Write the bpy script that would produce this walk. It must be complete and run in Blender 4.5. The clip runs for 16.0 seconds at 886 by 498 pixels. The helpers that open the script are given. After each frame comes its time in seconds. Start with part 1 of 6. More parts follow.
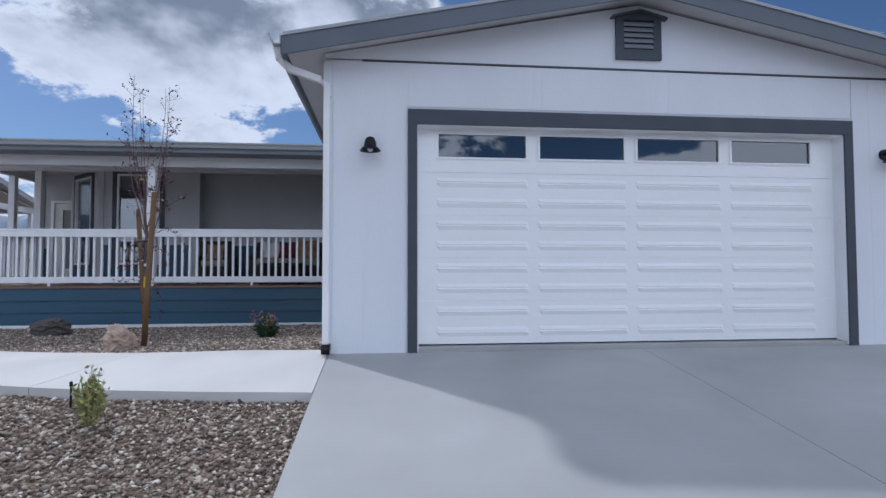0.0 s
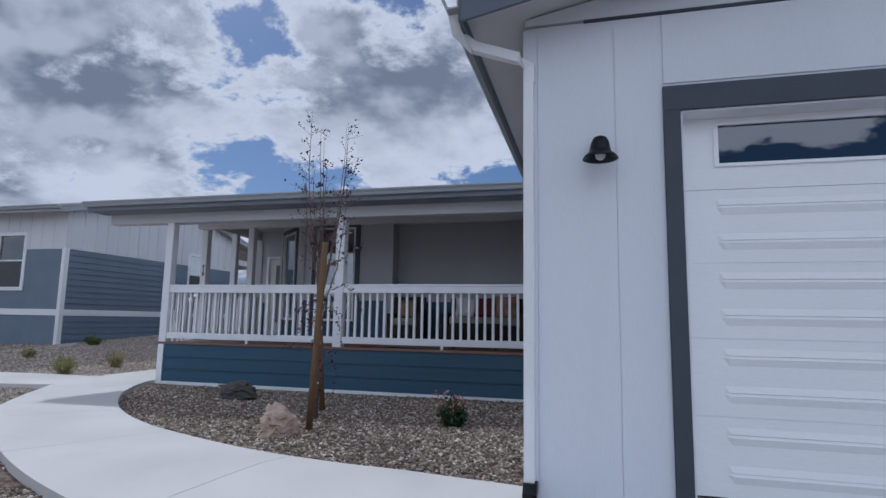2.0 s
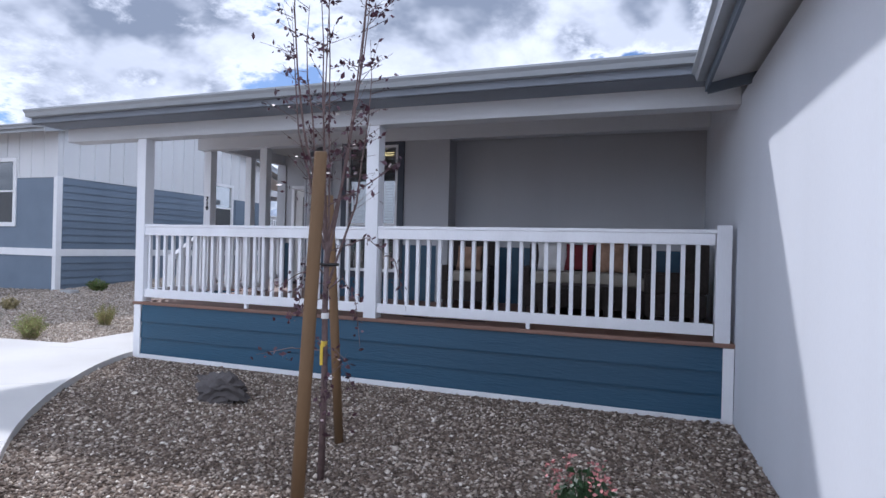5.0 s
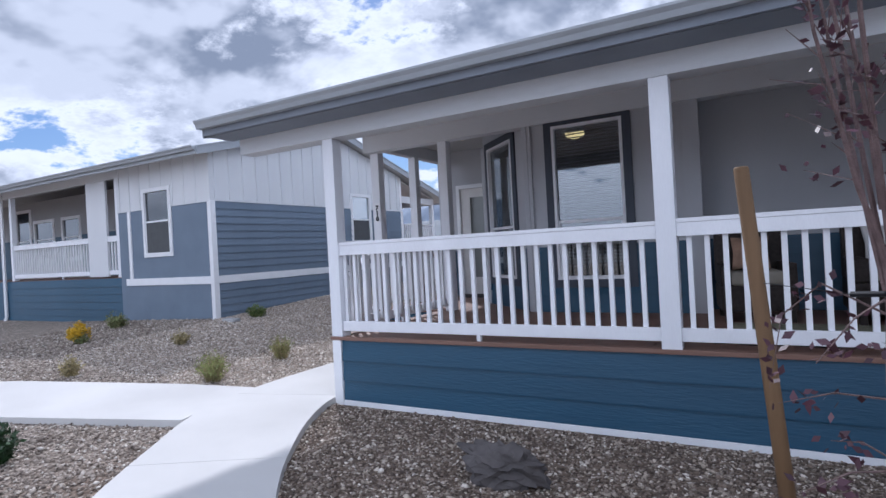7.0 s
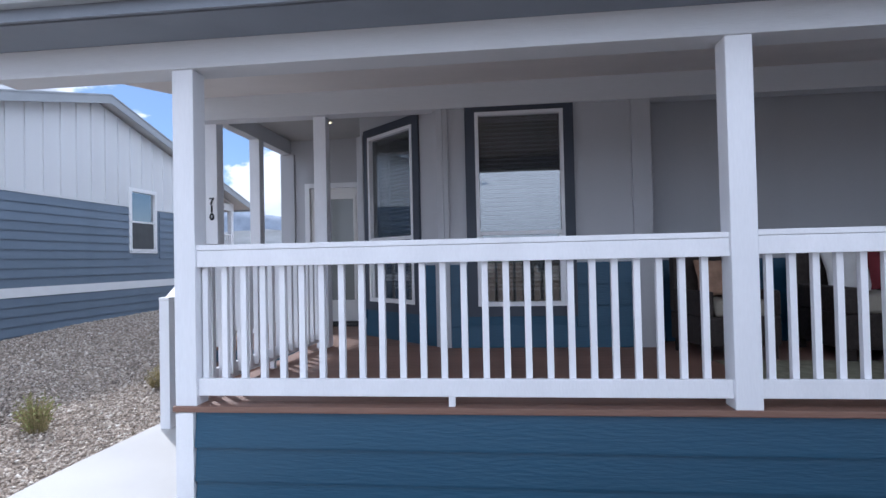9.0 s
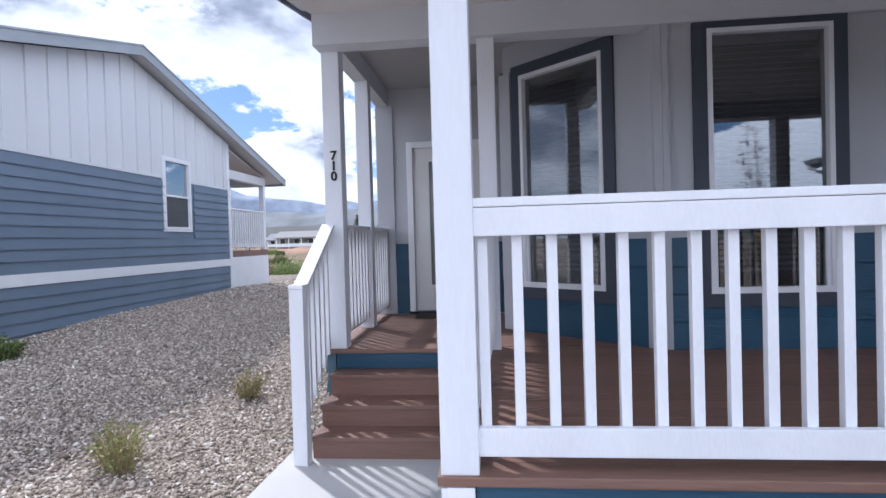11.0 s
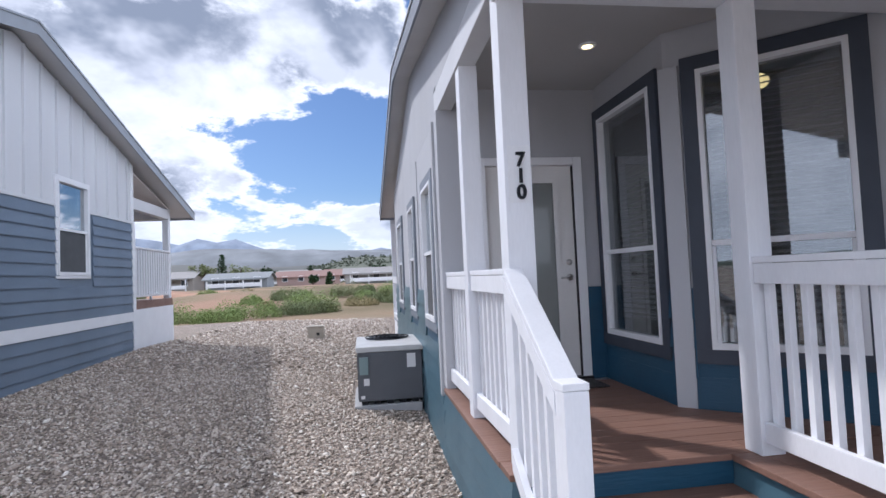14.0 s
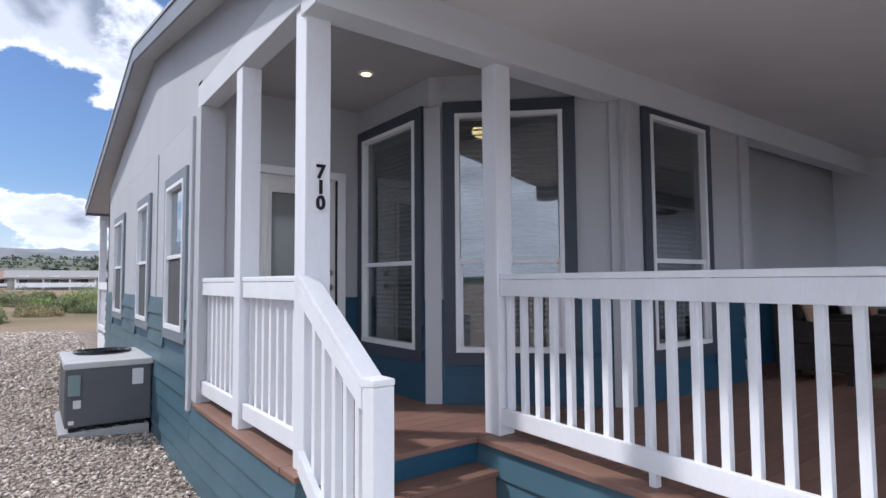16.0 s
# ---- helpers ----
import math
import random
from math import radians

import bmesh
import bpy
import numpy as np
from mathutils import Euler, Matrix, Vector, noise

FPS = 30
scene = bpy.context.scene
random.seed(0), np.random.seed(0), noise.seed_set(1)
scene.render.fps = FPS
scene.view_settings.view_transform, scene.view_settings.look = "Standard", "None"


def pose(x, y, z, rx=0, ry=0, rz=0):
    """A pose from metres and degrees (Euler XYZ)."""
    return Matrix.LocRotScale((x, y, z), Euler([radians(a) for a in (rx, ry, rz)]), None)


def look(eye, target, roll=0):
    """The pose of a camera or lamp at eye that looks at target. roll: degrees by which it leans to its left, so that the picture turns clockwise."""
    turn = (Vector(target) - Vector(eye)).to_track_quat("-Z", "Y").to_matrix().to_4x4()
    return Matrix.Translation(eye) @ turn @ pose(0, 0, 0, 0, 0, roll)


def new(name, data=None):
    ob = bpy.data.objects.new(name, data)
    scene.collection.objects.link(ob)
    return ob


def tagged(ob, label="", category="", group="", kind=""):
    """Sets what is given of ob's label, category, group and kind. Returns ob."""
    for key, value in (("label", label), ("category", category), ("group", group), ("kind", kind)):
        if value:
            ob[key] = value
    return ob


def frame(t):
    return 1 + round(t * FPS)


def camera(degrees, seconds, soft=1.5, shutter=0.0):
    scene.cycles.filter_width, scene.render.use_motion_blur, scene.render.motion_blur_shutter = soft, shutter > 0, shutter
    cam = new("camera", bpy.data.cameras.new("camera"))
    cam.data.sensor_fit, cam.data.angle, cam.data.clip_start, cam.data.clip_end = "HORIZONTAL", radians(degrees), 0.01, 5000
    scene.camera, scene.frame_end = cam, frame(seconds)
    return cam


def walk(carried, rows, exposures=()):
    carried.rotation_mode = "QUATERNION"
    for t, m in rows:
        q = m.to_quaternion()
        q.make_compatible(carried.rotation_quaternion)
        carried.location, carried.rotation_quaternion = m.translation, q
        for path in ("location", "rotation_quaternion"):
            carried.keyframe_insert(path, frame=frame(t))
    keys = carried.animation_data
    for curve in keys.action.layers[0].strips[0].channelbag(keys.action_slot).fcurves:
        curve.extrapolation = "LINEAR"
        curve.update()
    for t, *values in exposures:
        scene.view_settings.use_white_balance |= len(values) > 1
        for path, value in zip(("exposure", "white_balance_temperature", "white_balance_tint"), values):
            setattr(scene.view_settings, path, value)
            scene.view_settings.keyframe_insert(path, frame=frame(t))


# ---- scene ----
cam = camera(77.2, 16.0)
PATH = [
    (0, (0.578, -5.271, 0.764), (0.782, -3.283, 0.84), -0.1),
    (0.5, (0.462, -4.756, 0.815), (0.471, -2.757, 0.864), 0.3),
    (1, (0.427, -4.208, 0.85), (0.207, -2.222, 0.927), 1.1),
    (1.5, (0.386, -3.691, 0.91), (-0.016, -1.741, 1.096), 1.3),
    (2, (0.351, -3.265, 0.96), (-0.152, -1.346, 1.214), 1.0),
    (2.5, (0.313, -2.696, 1.042), (-0.25, -0.784, 1.216), 0.6),
    (3, (0.204, -2.125, 1.136), (-0.466, -0.24, 1.159), 0.8),
    (3.5, (0.1, -1.611, 1.198), (-0.711, 0.217, 1.138), 0.9),
    (3.7, (0.028, -1.414, 1.21), (-0.822, 0.395, 1.14), 1.1),
    (5.8, (-1.711, 0.181, 1.368), (-2.29, 2.095, 1.399), 1.5),
    (6, (-1.963, 0.265, 1.383), (-2.592, 2.164, 1.408), 0.9),
    (6.5, (-2.542, 0.402, 1.36), (-3.348, 2.233, 1.365), -1.1),
    (7, (-3.103, 0.624, 1.388), (-4.087, 2.365, 1.389), -3.1),
    (7.5, (-3.637, 0.927, 1.386), (-4.59, 2.686, 1.395), -2.4),
    (8, (-4.098, 1.272, 1.376), (-4.75, 3.163, 1.393), -0.4),
    (8.2, (-4.306, 1.429, 1.399), (-4.774, 3.373, 1.429), 0.2),
    (10.3, (-6.394, 2.814, 1.385), (-6.535, 4.809, 1.422), -1.7),
    (10.5, (-6.583, 2.962, 1.392), (-6.742, 4.955, 1.407), -1.7),
    (11, (-7.045, 3.325, 1.367), (-7.239, 5.315, 1.337), -1.6),
    (11.5, (-7.468, 3.754, 1.361), (-7.676, 5.742, 1.315), -1.5),
    (12, (-7.82, 4.165, 1.441), (-8.002, 6.156, 1.411), -1.3),
    (12.5, (-8.171, 4.476, 1.422), (-8.269, 6.473, 1.426), -1.2),
    (13, (-8.598, 4.751, 1.441), (-8.544, 6.75, 1.458), -2.2),
    (13.5, (-8.905, 4.958, 1.438), (-8.718, 6.948, 1.49), -2.9),
    (14, (-9.247, 5.073, 1.515), (-8.956, 7.049, 1.608), -2.5),
    (14.5, (-9.483, 5.19, 1.497), (-9.094, 7.144, 1.666), -1.0),
    (15, (-9.594, 5.193, 1.501), (-9.026, 7.098, 1.716), 0.3),
    (15.5, (-9.689, 5.122, 1.505), (-8.829, 6.917, 1.701), 0.2),
    (16, (-9.676, 5.044, 1.498), (-8.485, 6.647, 1.613), -0.4),
]
# seconds, stops, kelvin, tint
EXPOSURES = [(0, -0.12, 5500, 12), (0.5, -0.06, 5500, 12), (1, -0.10, 5500, 12), (1.5, -0.18, 5500, 12), (2, -0.40, 5500, 12), (2.5, -0.46, 5500, 12), (3.5, -0.20, 5500, 13), (6, 0.64, 5650, 15), (6.6, 0.58, 5600, 15), (7.1, 0.26, 5500, 15), (7.5, 0.16, 5480, 14), (8, 0.32, 5480, 12),
             (10.5, 0.68, 5550, 15), (12, 0.70, 5650, 15), (13.5, 0.62, 5700, 15), (15, 0.42, 5750, 14), (16, 0.56, 5800, 14)]
walk(cam, [(t, look(eye, target, roll)) for t, eye, target, roll in PATH], EXPOSURES)

# ---- world, sun ----
SUN_EL, SUN_AZ = 46.0, 43.0          # the sun stands towards -x, +y
scene.view_settings.exposure = 0.0
world = bpy.data.worlds.new("world")
scene.world = world
world.use_nodes = True
wn, wl = world.node_tree.nodes, world.node_tree.links
wn.clear()


def wnode(kind, **kw):
    n = wn.new(kind)
    for k, v in kw.items():
        n.inputs[k].default_value = v
    return n


def wmath(op, a, b=None, clamp=False):
    n = wn.new("ShaderNodeMath")
    n.operation, n.use_clamp = op, clamp
    for i, v in enumerate((a, b)):
        if v is None:
            continue
        if isinstance(v, (int, float)):
            n.inputs[i].default_value = v
        else:
            wl.new(v, n.inputs[i])
    return n.outputs[0]


def wmix(fac, a, b):
    n = wn.new("ShaderNodeMix")
    n.data_type = "RGBA"
    wl.new(fac, n.inputs[0])
    for i, v in ((6, a), (7, b)):
        if isinstance(v, tuple):
            n.inputs[i].default_value = (*v, 1)
        else:
            wl.new(v, n.inputs[i])
    return n.outputs[2]


def wramp(fac, lo, hi):
    n = wn.new("ShaderNodeMapRange")
    n.interpolation_type = "SMOOTHSTEP"
    wl.new(fac, n.inputs[0])
    n.inputs[1].default_value, n.inputs[2].default_value = lo, hi
    return n.outputs[0]


sky = wn.new("ShaderNodeTexSky")
sky.sky_type, sky.sun_disc = "NISHITA", False
sky.sun_elevation, sky.sun_rotation = radians(SUN_EL), radians(-SUN_AZ)
sky.air_density, sky.dust_density, sky.ozone_density = 1.0, 0.6, 1.5
tc = wn.new("ShaderNodeTexCoord")
sep = wn.new("ShaderNodeSeparateXYZ")
wl.new(tc.outputs["Generated"], sep.inputs[0])
up = wmath("MAXIMUM", sep.outputs[2], 0.0)
den = wmath("ADD", up, 0.36)
comb = wn.new("ShaderNodeCombineXYZ")
wl.new(wmath("DIVIDE", sep.outputs[0], den), comb.inputs[0])
wl.new(wmath("DIVIDE", sep.outputs[1], den), comb.inputs[1])


def cloud_noise(scale, detail, rough, dist, off):
    mp = wn.new("ShaderNodeVectorMath")
    mp.operation = "ADD"
    wl.new(comb.outputs[0], mp.inputs[0])
    mp.inputs[1].default_value = off
    n = wnode("ShaderNodeTexNoise", Scale=scale, Detail=detail, Roughness=rough, Distortion=dist)
    wl.new(mp.outputs[0], n.inputs["Vector"])
    return n.outputs[0]


SUN_X, SUN_Y = -math.sin(radians(SUN_AZ)), math.cos(radians(SUN_AZ))
OFF = (3.1, 1.7, 0.4)
big = cloud_noise(2.1, 14, 0.60, 0.15, OFF)
smooth = cloud_noise(2.1, 5, 0.5, 0.15, OFF)
ahead = cloud_noise(2.1, 5, 0.5, 0.15, (OFF[0] + 0.08 * SUN_X, OFF[1] + 0.08 * SUN_Y, OFF[2]))
shade = cloud_noise(2.6, 9, 0.55, 0.15, (9.3, 4.1, 2.2))
# the cloud deck is closed overhead and to the west and opens low in the north
west = wmath("SUBTRACT", wmath("MULTIPLY", sep.outputs[0], -0.13), 0.04)
# the last term adds unseen southern cloud to brighten street-facing walls
bias = wmath("ADD", wmath("ADD", west, wmath("MULTIPLY", wramp(up, 0.26, 0.44), 0.07)), wmath("MULTIPLY", wramp(sep.outputs[1], 0.2, -0.5), 0.08))
# unseen eastern cloud, added to brighten the east-facing walls
bias = wmath("ADD", bias, wmath("MULTIPLY", wramp(sep.outputs[0], 0.35, 0.75), 0.12))
clear = wmath("MULTIPLY", wramp(sep.outputs[1], 0.89, 0.965), wmath("MULTIPLY", wramp(up, 0.36, 0.25), wramp(up, 0.10, 0.15)))
bias = wmath("ADD", wmath("SUBTRACT", bias, wmath("MULTIPLY", clear, 0.085)), wmath("MULTIPLY", wramp(up, 0.15, 0.07), 0.06))
field = wmath("ADD", big, bias)
cover = wramp(field, 0.462, 0.502)
thick = wramp(field, 0.495, 0.575)
# each cloud is bright on the flank turned to the sun and grey below
flank = wramp(wmath("SUBTRACT", smooth, ahead), -0.06, 0.06)
toward = wn.new("ShaderNodeVectorMath")
toward.operation = "DOT_PRODUCT"
wl.new(tc.outputs["Generated"], toward.inputs[0])
toward.inputs[1].default_value = (math.cos(radians(SUN_EL)) * SUN_X, math.cos(radians(SUN_EL)) * SUN_Y, math.sin(radians(SUN_EL)))
backlit = wramp(toward.outputs["Value"], -0.15, 0.45)
grey = wmath("MULTIPLY", wramp(shade, 0.38, 0.58), wmath("SUBTRACT", 1.0, wmath("MULTIPLY", flank, 0.62)))
dark = wmath("MULTIPLY", wmath("MULTIPLY", thick, grey), wmath("ADD", wmath("MULTIPLY", backlit, 0.92), 0.08))
lit_white = wmix(backlit, (12.6, 12.8, 13.2), (7.7, 7.8, 8.1))
cloud = wmix(dark, lit_white, (2.3, 2.6, 3.15))
low = wramp(up, 0.16, 0.0)
deep = wn.new("ShaderNodeVectorMath")
deep.operation = "MULTIPLY"
wl.new(sky.outputs[0], deep.inputs[0])
deep.inputs[1].default_value = (0.50, 0.57, 0.66)
mixed = wmix(cover, deep.outputs[0], cloud)
bg = wn.new("ShaderNodeBackground")
bg.inputs[1].default_value = 0.10
wl.new(wmix(wmath("MULTIPLY", low, 0.55), mixed, (6.0, 6.5, 7.0)), bg.inputs[0])
wo = wn.new("ShaderNodeOutputWorld")
wl.new(bg.outputs[0], wo.inputs[0])

sun = new("sun", bpy.data.lights.new("sun", "SUN"))
sun.data.energy, sun.data.angle, sun.data.color = 2.2, radians(2.0), (1.0, 0.93, 0.84)
_c = math.cos(radians(SUN_EL))
sun.matrix_world = look((-_c * math.sin(radians(SUN_AZ)) * 40, _c * math.cos(radians(SUN_AZ)) * 40, math.sin(radians(SUN_EL)) * 40), (0, 0, 0))


# ---- materials ----
def mat(name, color, rough=0.6, metal=0.0, var=0.10, scale=6.0, bump=0.0, bscale=80.0, stretch=(1, 1, 1),
        color2=None, island=0.0, obvar=0.0, spec=0.5, fine=0.05):
    """A painted or natural surface: a base colour with broad and fine variation, and fine relief."""
    m = bpy.data.materials.new(name)
    m.use_nodes = True
    nd, lk = m.node_tree.nodes, m.node_tree.links
    p = nd["Principled BSDF"]
    p.inputs["Roughness"].default_value, p.inputs["Metallic"].default_value = rough, metal
    p.inputs["Specular IOR Level"].default_value = spec
    co = nd.new("ShaderNodeTexCoord")
    mp = nd.new("ShaderNodeMapping")
    mp.inputs["Scale"].default_value = stretch
    lk.new(co.outputs["Object"], mp.inputs[0])
    n1, n2 = nd.new("ShaderNodeTexNoise"), nd.new("ShaderNodeTexNoise")
    for n, s, d in ((n1, scale, 5), (n2, bscale, 3)):
        n.inputs["Scale"].default_value, n.inputs["Detail"].default_value = s, d
        lk.new(mp.outputs[0], n.inputs["Vector"])
    c2 = color2 or tuple(c * (1 - 2.2 * var) for c in color)
    rp = nd.new("ShaderNodeMapRange")
    rp.inputs[1].default_value, rp.inputs[2].default_value = 0.3, 0.7
    lk.new(n1.outputs[0], rp.inputs[0])
    mx = nd.new("ShaderNodeMix")
    mx.data_type = "RGBA"
    mx.inputs[6].default_value, mx.inputs[7].default_value = (*color, 1), (*c2, 1)
    lk.new(rp.outputs[0], mx.inputs[0])
    hs = nd.new("ShaderNodeHueSaturation")
    lk.new(mx.outputs[2], hs.inputs["Color"])
    val = nd.new("ShaderNodeMath")
    val.operation = "MULTIPLY_ADD"
    lk.new(n2.outputs[0], val.inputs[0])
    val.inputs[1].default_value, val.inputs[2].default_value = 2 * fine, 1 - fine
    last = val.outputs[0]
    for amount, kind in ((island, "ShaderNodeNewGeometry"), (obvar, "ShaderNodeObjectInfo")):
        if amount:
            g = nd.new(kind)
            a = nd.new("ShaderNodeMath")
            a.operation = "MULTIPLY_ADD"
            lk.new(g.outputs["Random Per Island" if island and kind.endswith("Geometry") else "Random"], a.inputs[0])
            a.inputs[1].default_value, a.inputs[2].default_value = 2 * amount, 1 - amount
            b = nd.new("ShaderNodeMath")
            b.operation = "MULTIPLY"
            lk.new(last, b.inputs[0])
            lk.new(a.outputs[0], b.inputs[1])
            last = b.outputs[0]
    lk.new(last, hs.inputs["Value"])
    lk.new(hs.outputs[0], p.inputs["Base Color"])
    rr = nd.new("ShaderNodeMath")
    rr.operation = "MULTIPLY_ADD"
    lk.new(n1.outputs[0], rr.inputs[0])
    rr.inputs[1].default_value, rr.inputs[2].default_value = 0.16, rough - 0.08
    lk.new(rr.outputs[0], p.inputs["Roughness"])
    if bump:
        bm_ = nd.new("ShaderNodeBump")
        bm_.inputs["Strength"].default_value, bm_.inputs["Distance"].default_value = bump, 0.01
        lk.new(n2.outputs[0], bm_.inputs["Height"])
        lk.new(bm_.outputs[0], p.inputs["Normal"])
    return m


def glass(name, tint, gloss):
    """Coated window glass: a clear pane with a mirror-like coat."""
    m = bpy.data.materials.new(name)
    m.use_nodes = True
    nd, lk = m.node_tree.nodes, m.node_tree.links
    nd.remove(nd["Principled BSDF"])
    t, g, x = nd.new("ShaderNodeBsdfTransparent"), nd.new("ShaderNodeBsdfGlossy"), nd.new("ShaderNodeMixShader")
    t.inputs[0].default_value = (*tint, 1)
    g.inputs["Roughness"].default_value = 0.015
    g.inputs["Color"].default_value = (0.92, 0.96, 1.0, 1)
    lw, pw, ml = nd.new("ShaderNodeLayerWeight"), nd.new("ShaderNodeMath"), nd.new("ShaderNodeMath")
    lw.inputs["Blend"].default_value = 0.5
    pw.operation, ml.operation = "POWER", "MULTIPLY_ADD"
    pw.inputs[1].default_value = 4.0
    ml.inputs[1].default_value, ml.inputs[2].default_value = 1 - gloss, gloss
    lk.new(lw.outputs["Facing"], pw.inputs[0])
    lk.new(pw.outputs[0], ml.inputs[0])
    lk.new(ml.outputs[0], x.inputs[0])
    n = nd.new("ShaderNodeTexNoise")
    n.inputs["Scale"].default_value = 1.3
    b = nd.new("ShaderNodeBump")
    b.inputs["Strength"].default_value, b.inputs["Distance"].default_value = 0.012, 0.02
    lk.new(n.outputs[0], b.inputs["Height"])
    lk.new(b.outputs[0], g.inputs["Normal"])
    lk.new(t.outputs[0], x.inputs[1])
    lk.new(g.outputs[0], x.inputs[2])
    lk.new(x.outputs[0], nd["Material Output"].inputs[0])
    return m


def glow(name, color, power):
    m = bpy.data.materials.new(name)
    m.use_nodes = True
    p = m.node_tree.nodes["Principled BSDF"]
    p.inputs["Emission Color"].default_value, p.inputs["Emission Strength"].default_value = (*color, 1), power
    return m


GREY_WALL = mat("grey_wall_paint", (0.50, 0.51, 0.535), 0.75, var=0.04, scale=1.2, bump=0.25, bscale=220, stretch=(1, 1, 0.12))
GARAGE_WALL = mat("pale_wall_paint", (0.76, 0.79, 0.845), 0.75, var=0.035, scale=1.1, bump=0.12, bscale=200, stretch=(1, 1, 0.12))
PALE_WALL = mat("neighbour_wall_paint", (0.71, 0.725, 0.745), 0.75, var=0.04, scale=1.0, bump=0.25, bscale=180, stretch=(1, 1, 0.12))
WHITE = mat("white_paint", (0.84, 0.85, 0.87), 0.5, var=0.03, scale=3, bump=0.12, bscale=120, obvar=0.02)
RAIL_WHITE = mat("white_rail_paint", (0.85, 0.86, 0.89), 0.45, var=0.035, scale=4, bump=0.15, bscale=90, obvar=0.02, stretch=(1, 1, 0.3))
POST_WHITE = mat("post_paint", (0.80, 0.815, 0.85), 0.55, var=0.03, scale=4, bump=0.10, bscale=90, stretch=(1, 1, 0.15))
DOOR_WHITE = mat("garage_door_enamel", (0.89, 0.90, 0.92), 0.38, var=0.02, scale=2, bump=0.08, bscale=160, stretch=(0.2, 1, 1))
CREAM = mat("off_white_door_paint", (0.78, 0.77, 0.75), 0.45, var=0.03, scale=3, bump=0.05)
SLATE = mat("slate_trim_paint", (0.056, 0.068, 0.092), 0.6, var=0.06, scale=4, bump=0.2, bscale=120)
EAVE = mat("grey_eave_paint", (0.22, 0.245, 0.285), 0.6, var=0.05, scale=2, bump=0.15, bscale=100)
EAVE_DARK = mat("slate_rake_paint", (0.125, 0.150, 0.185), 0.6, var=0.05, scale=2, bump=0.15, bscale=100)
BEAM = mat("beam_paint", (0.67, 0.685, 0.71), 0.7, var=0.04, scale=1.5, bump=0.2, bscale=150, stretch=(0.1, 1, 1))
SOFFIT = mat("soffit_paint", (0.60, 0.60, 0.61), 0.75, var=0.04, scale=1.5, bump=0.15, bscale=120)
CEIL = mat("porch_ceiling_paint", (0.80, 0.765, 0.74), 0.8, var=0.04, scale=1.2, bump=0.3, bscale=160)
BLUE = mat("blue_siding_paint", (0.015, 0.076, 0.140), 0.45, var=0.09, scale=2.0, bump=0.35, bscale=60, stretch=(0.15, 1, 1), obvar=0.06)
# same blue paint for the west-facing boards, sun and sheen mixed into its colour
BLUE_SUNLIT = mat("blue_siding_paint_sunlit", (0.075, 0.150, 0.195), 0.36, var=0.07, scale=2.0, bump=0.10, bscale=60, stretch=(1, 0.15, 1), obvar=0.06)
STEEL_BLUE = mat("steel_blue_siding_paint", (0.162, 0.212, 0.280), 0.55, var=0.06, scale=1.6, bump=0.35, bscale=60, stretch=(1, 0.15, 1), obvar=0.06)
DECK = mat("composite_deck", (0.245, 0.137, 0.100), 0.55, var=0.10, scale=3.0, bump=0.45, bscale=45, stretch=(0.12, 1, 1), obvar=0.10, fine=0.12)
SHINGLE = mat("roof_shingle", (0.22, 0.21, 0.20), 0.9, var=0.10, scale=6, bump=0.8, bscale=120)
GUTTER = mat("gutter_enamel", (0.36, 0.385, 0.41), 0.4, var=0.04, scale=3)
CONCRETE = mat("drive_concrete", (0.43, 0.435, 0.44), 0.68, var=0.10, scale=0.8, bump=0.3, bscale=160, fine=0.05)
WALK = mat("walk_concrete", (0.64, 0.63, 0.615), 0.75, var=0.06, scale=0.9, bump=0.35, bscale=170, fine=0.05)
BLACK = mat("black_metal", (0.015, 0.016, 0.02), 0.4, 0.6, var=0.1)
CHROME = mat("brushed_nickel", (0.55, 0.54, 0.52), 0.3, 1.0, var=0.05)
GLASS = glass("window_glass", (0.52, 0.545, 0.55), 0.18)
COATED_GLASS = glass("coated_window_glass", (0.50, 0.53, 0.54), 0.40)
DARK_GLASS = glass("garage_glass", (0.10, 0.11, 0.12), 0.16)
FROST = mat("glazed_closed_blind", (0.25, 0.265, 0.26), 0.10, var=0.06, scale=2)
BLIND = mat("blind_vinyl", (0.82, 0.82, 0.80), 0.5, var=0.03)
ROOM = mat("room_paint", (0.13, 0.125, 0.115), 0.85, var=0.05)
STAKE = mat("lodgepole_stake", (0.21, 0.125, 0.060), 0.75, var=0.18, scale=6, bump=0.4, bscale=40, stretch=(1, 1, 0.12))
BARK = mat("young_bark", (0.17, 0.115, 0.11), 0.85, var=0.2, scale=20, bump=0.6, bscale=90)
LEAF_PURPLE = mat("purple_leaf", (0.085, 0.030, 0.048), 0.5, var=0.2, island=0.35)
LEAF_GREEN = mat("green_leaf", (0.125, 0.19, 0.045), 0.6, var=0.2, island=0.35)
LEAF_DARK = mat("dark_green_leaf", (0.030, 0.075, 0.024), 0.55, var=0.2, island=0.35)
LEAF_DRY = mat("dry_leaf", (0.44, 0.37, 0.19), 0.75, var=0.2, island=0.35)
LEAF_BUSH = mat("bright_scrub_leaf", (0.27, 0.36, 0.12), 0.8, var=0.15, island=0.25)
LEAF_OLIVE = mat("olive_scrub_leaf", (0.22, 0.26, 0.12), 0.8, var=0.15, island=0.25)
# leaf green greyed and lifted to carry the distance haze
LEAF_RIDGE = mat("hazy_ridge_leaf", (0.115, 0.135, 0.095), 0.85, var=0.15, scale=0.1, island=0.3)
